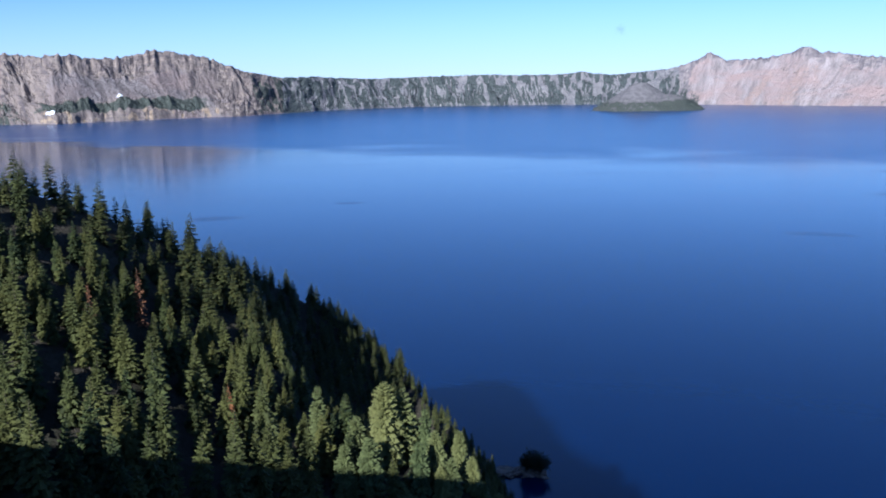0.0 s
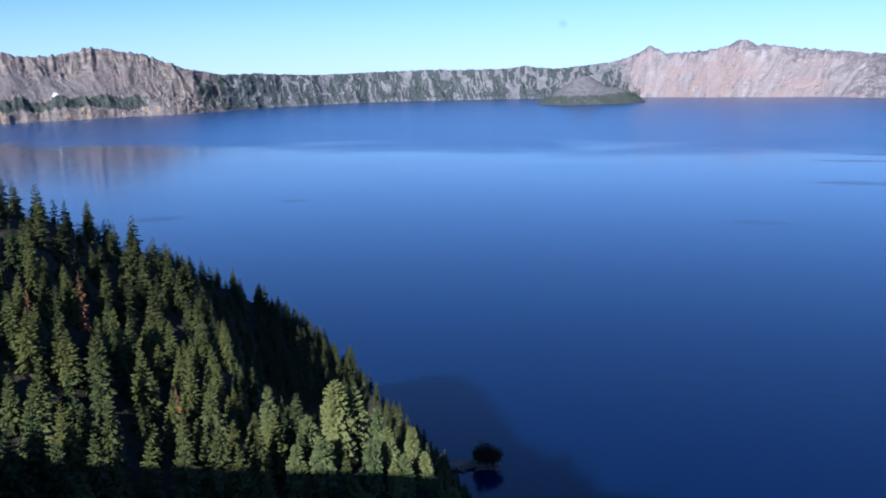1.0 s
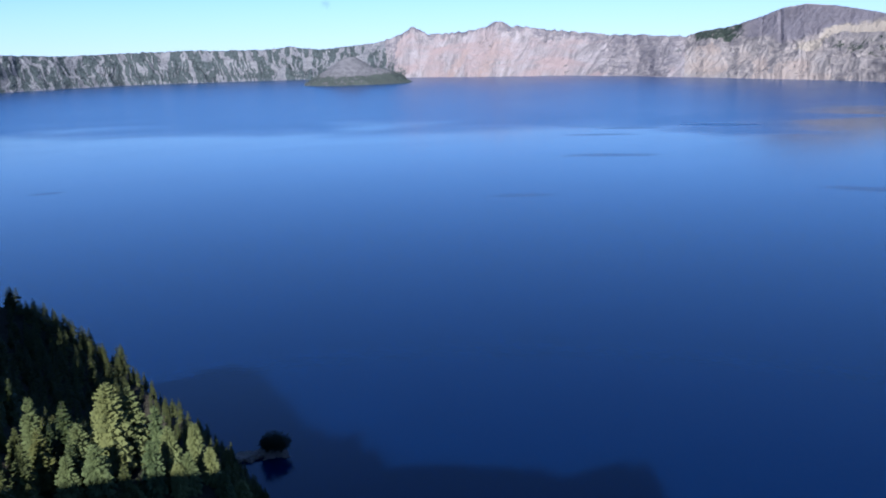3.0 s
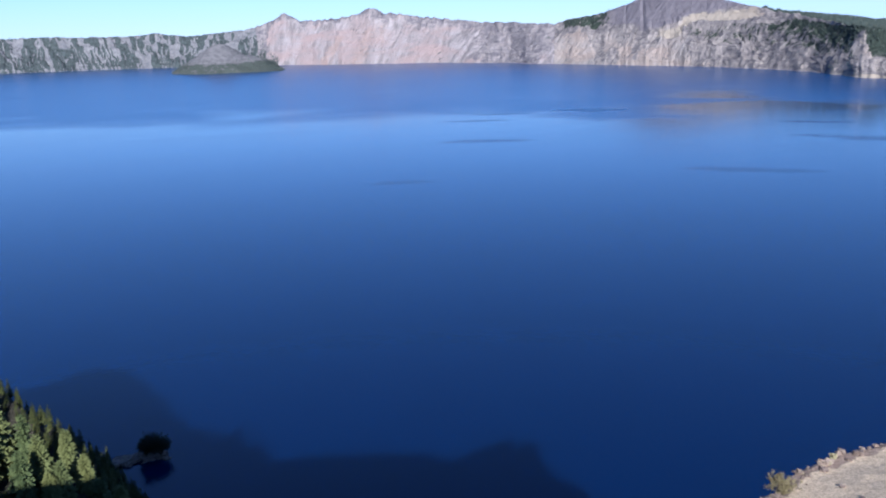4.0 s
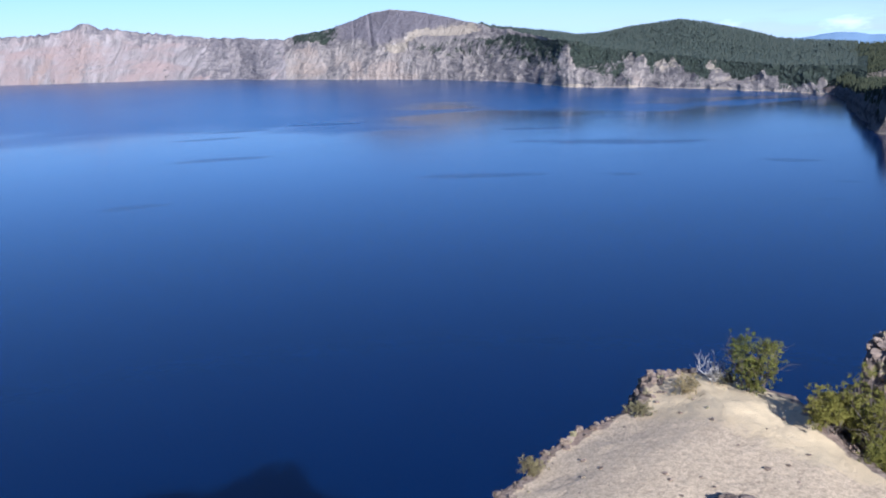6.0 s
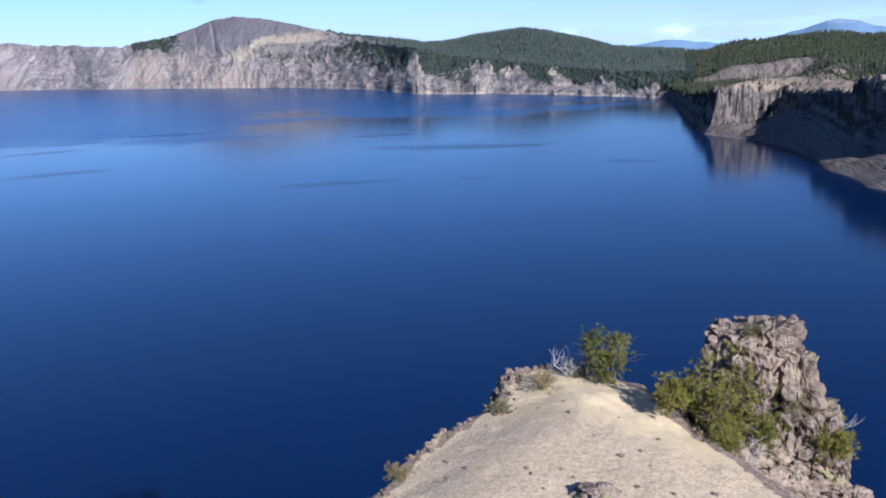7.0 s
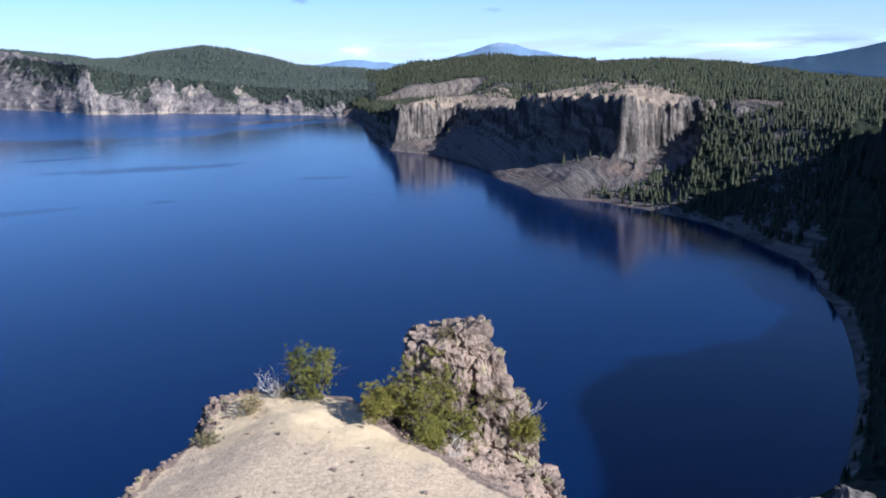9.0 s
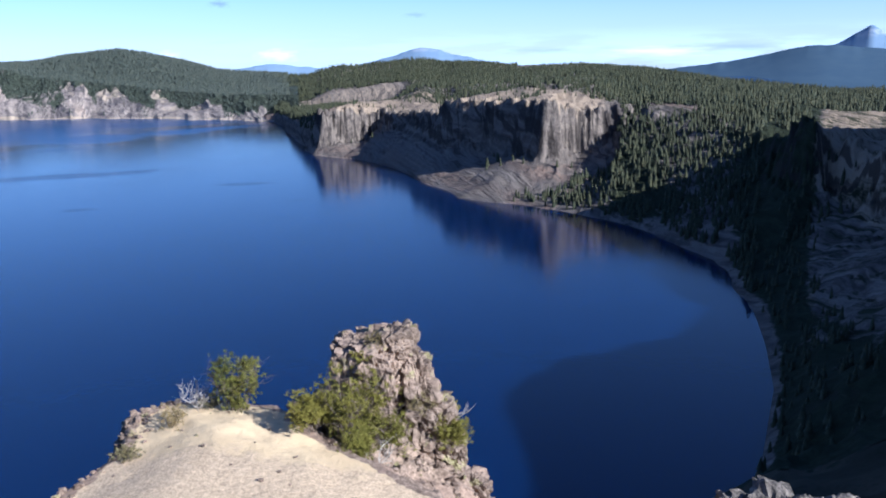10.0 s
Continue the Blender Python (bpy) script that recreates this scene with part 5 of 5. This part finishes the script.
def tube(bm, a, b, ra, rb):
    d = (b - a)
    if d.length < 1e-4:
        return
    u = d.orthogonal().normalized()
    w = d.cross(u).normalized()
    ring = []
    for c, r in ((a, ra), (b, rb)):
        ring.append([bm.verts.new(c + (u * math.cos(t) + w * math.sin(t)) * r) for t in (0, 2.094, 4.189)])
    for k in range(3):
        bm.faces.new((ring[0][k], ring[0][(k + 1) % 3], ring[1][(k + 1) % 3], ring[1][k]))


def grow(bm, rng, start, way, length, radius, depth, tips, spread, rise):
    """Branches that fork; gathers the ends."""
    pos, way = start.copy(), way.normalized()
    for k in range(3):
        nxt = pos + way * length / 3
        tube(bm, pos, nxt, radius * (1 - k * 0.22), radius * (1 - (k + 1) * 0.22))
        pos = nxt
        way = (way + Vector((rng.gauss(0, 0.22), rng.gauss(0, 0.22), rng.gauss(rise, 0.15)))).normalized()
        if depth > 0:
            for _ in range(2 if k else 1):
                side = Vector((rng.gauss(0, 1), rng.gauss(0, 1), rng.gauss(0.1, 0.5))).normalized()
                grow(bm, rng, pos, way * (1 - spread) + side * spread, length * rng.uniform(0.5, 0.75), radius * 0.45, depth - 1, tips, spread, rise)
    tips.append((pos, way))


def tuft(bm, rng, p, way, size, blades):
    for _ in range(blades):
        d = (way * 0.6 + Vector((rng.gauss(0, 0.7), rng.gauss(0, 0.7), rng.gauss(0.25, 0.6)))).normalized()
        u = d.orthogonal().normalized()
        u = (u * math.cos(rng.uniform(0, 6.28)) + d.cross(u) * math.sin(rng.uniform(0, 6.28))).normalized()
        q = p + Vector((rng.gauss(0, 0.3), rng.gauss(0, 0.3), rng.gauss(0, 0.25))) * size
        l, w = size * rng.uniform(0.7, 1.4), size * rng.uniform(0.07, 0.13)
        bm.faces.new((bm.verts.new(q - u * w), bm.verts.new(q + u * w), bm.verts.new(q + d * l)))


def make_shrub(name, seed, x, y, z, tall, wide, label, material, stems=5, depth=2, size=0.16, blades=16, fill=1.0, lean=(0, 0)):
    rng = random.Random(seed)
    base = tagged(new(name), label, "shrub" if tall < 2.4 else "tree")
    base.location = (x, y, z)
    wood, leaf, tips = bmesh.new(), bmesh.new(), []
    for k in range(stems):
        a = 6.283 * k / stems + rng.uniform(-0.5, 0.5)
        out = rng.uniform(0.15, 1.0) * wide / max(tall, 0.1) * 0.55
        way = Vector((math.cos(a) * out + lean[0], math.sin(a) * out + lean[1], 1.0))
        grow(wood, rng, Vector((math.cos(a) * 0.1, math.sin(a) * 0.1, -0.1)), way, tall * rng.uniform(0.45, 0.8), tall * 0.022, depth, tips, 0.5, 0.12)
    for p, way in tips:
        if rng.random() < fill:
            lim = math.hypot(p.x - lean[0] * p.z, p.y - lean[1] * p.z)
            if lim > wide * 0.55:
                p = Vector((p.x * wide * 0.55 / lim, p.y * wide * 0.55 / lim, p.z))
            for _ in range(4):
                tuft(leaf, rng, p + Vector((rng.gauss(0, 1.2), rng.gauss(0, 1.2), rng.gauss(-0.2, 0.9))) * size, way, size * 0.8, blades)
    part("wood", wood, BARK, base)
    part("foliage", leaf, material, base)
    return base


def make_dead_shrub(name, seed, x, y, z, tall, wide, label, stems, depth, lean=(0, 0)):
    rng = random.Random(seed)
    wood, tips = bmesh.new(), []
    for k in range(stems):
        a = 6.283 * k / stems + rng.uniform(-0.6, 0.6)
        out = rng.uniform(0.2, 1.0) * wide / tall
        grow(wood, rng, Vector((0, 0, -0.1)), Vector((math.cos(a) * out + lean[0], math.sin(a) * out + lean[1], 0.9)), tall * rng.uniform(0.5, 0.8), tall * 0.032, depth, tips, 0.55, 0.05)
    me = bpy.data.meshes.new(name)
    wood.to_mesh(me)
    wood.free()
    me.materials.append(DEAD)
    ob = tagged(new(name, me), label, "shrub")
    ob.location = (x, y, z)


def planted(f, name, seed, x, y, *rest, sink=0.05, **kw):
    return f(name, seed, x, y, height_on(x, y) - sink, *rest, **kw)


planted(make_shrub, "pine_tree", 1, 36.3, 17.15, 2.3, 0.7, "small upright green pine on the pumice edge", SHRUB, stems=3, depth=2, size=0.15, blades=20, fill=0.85, lean=(0, 0.12))
planted(make_shrub, "pine_tree", 21, 36.5, 16.45, 2.35, 0.8, "small upright green pine on the pumice edge", SHRUB, stems=3, depth=2, size=0.15, blades=20, fill=0.85, lean=(0, -0.06))
planted(make_shrub, "pine_shrub", 22, 36.2, 16.7, 0.9, 1.5, "low green pine shrub under two small pines", SHRUB, stems=5, depth=1, size=0.15, blades=18)
planted(make_dead_shrub, "dead_shrub", 2, 36.4, 18.75, 1.45, 1.25, "leafless bleached grey shrub on the pumice edge", 6, 2)
planted(make_shrub, "low_shrub", 3, 36.5, 18.2, 0.7, 0.9, "low olive shrub beside the dead shrub", SAGE, stems=5, depth=1, size=0.12)
planted(make_shrub, "low_shrub", 4, 31.0, 19.5, 0.75, 1.2, "low dry shrub at the rocky edge", SAGE, stems=6, depth=1, size=0.13)
planted(make_shrub, "low_shrub", 5, 34.1, 19.0, 0.9, 1.3, "low dry shrub at the rocky edge", SAGE, stems=6, depth=1, size=0.13)
planted(make_shrub, "low_shrub", 6, 24.2, 20.2, 0.6, 1.0, "low dry shrub at the rocky edge", SAGE, stems=6, depth=1, size=0.13)
planted(make_shrub, "pine_shrub", 7, 34.4, 12.4, 1.35, 1.3, "dense green pine shrub leaning on the rock outcrop", SHRUB, stems=4, depth=2, size=0.17, blades=18)
planted(make_shrub, "pine_shrub", 8, 35.7, 10.8, 3.5, 2.2, "tall dense green pine shrub before the rock outcrop", SHRUB, stems=7, depth=2, size=0.17, blades=18, fill=0.72)
planted(make_shrub, "pine_shrub", 9, 36.6, 9.5, 2.4, 1.8, "dense green pine shrub before the rock outcrop", SHRUB, stems=5, depth=2, size=0.17, blades=18, fill=0.72)
planted(make_shrub, "pine_shrub", 10, 34.0, 10.2, 1.3, 1.3, "low spreading green pine shrub before the rock outcrop", SHRUB, stems=5, depth=2, size=0.15, blades=16)
planted(make_dead_shrub, "dead_shrub", 11, 34.6, 9.4, 1.2, 1.6, "bare grey branches below the green pine shrub", 6, 2)
make_shrub("pine_shrub", 12, 38.6, 6.6, 92.8, 2.1, 1.5, "green pine shrub clinging to the outcrop side", SHRUB, stems=5, depth=2, size=0.16, blades=18)
make_dead_shrub("dead_snag", 13, 38.7, 7.0, 93.6, 2.0, 0.5, "crooked bleached snag above a green shrub", 1, 2, lean=(0.1, -0.25))
make_shrub("low_shrub", 14, 37.9, 10.2, 98.2, 0.9, 1.2, "small olive shrub on top of the outcrop", SAGE, stems=6, depth=1, size=0.14)
make_shrub("low_shrub", 15, 37.9, 7.9, 95.2, 0.8, 1.0, "small olive shrub on the outcrop slope", SAGE, stems=6, depth=1, size=0.14)


# ---- the wooded rock at the shore ----
def make_islet():
    cx, cy = (float(q) for q in polar(6.0, 233))
    base = tagged(new("shore_rock"), "dark rock spit with bushes in the shaded water", "rock")
    base.location = (cx, cy, 0)
    big = [rock_mesh("spit_rock", 110 + k, 12, 0.34, 1.5) for k in range(2)]
    for k, (x, y, z, sx, sy, sz) in enumerate([(0, 0, -0.2, 8.0, 6, 2.6), (-4.5, 0.5, -0.3, 7.5, 5, 3.0), (-9, 1.2, -0.3, 7, 5.5, 3.0), (2.2, -1, -0.4, 5, 4.5, 1.9)]):
        rock_part("block", big[k % 2], base, x, y, z, sx, sy, sz, (0, 0, 35 * k))
    # bushes take the dark far needles in place of the ridge's shadow
    for k, (x, y, t, w) in enumerate([(0.2, -0.6, 5.4, 5.6), (1.8, -1.4, 4.2, 4.6), (-1.6, 0.4, 3.6, 3.2)]):
        make_shrub("shore_bush", 60 + k, cx + x, cy + y, 0.6, t, w, "rounded bush on the shore rock, coloured dark for shade", FAR_NEEDLES, stems=7, depth=2, size=0.4, blades=18)


make_islet()
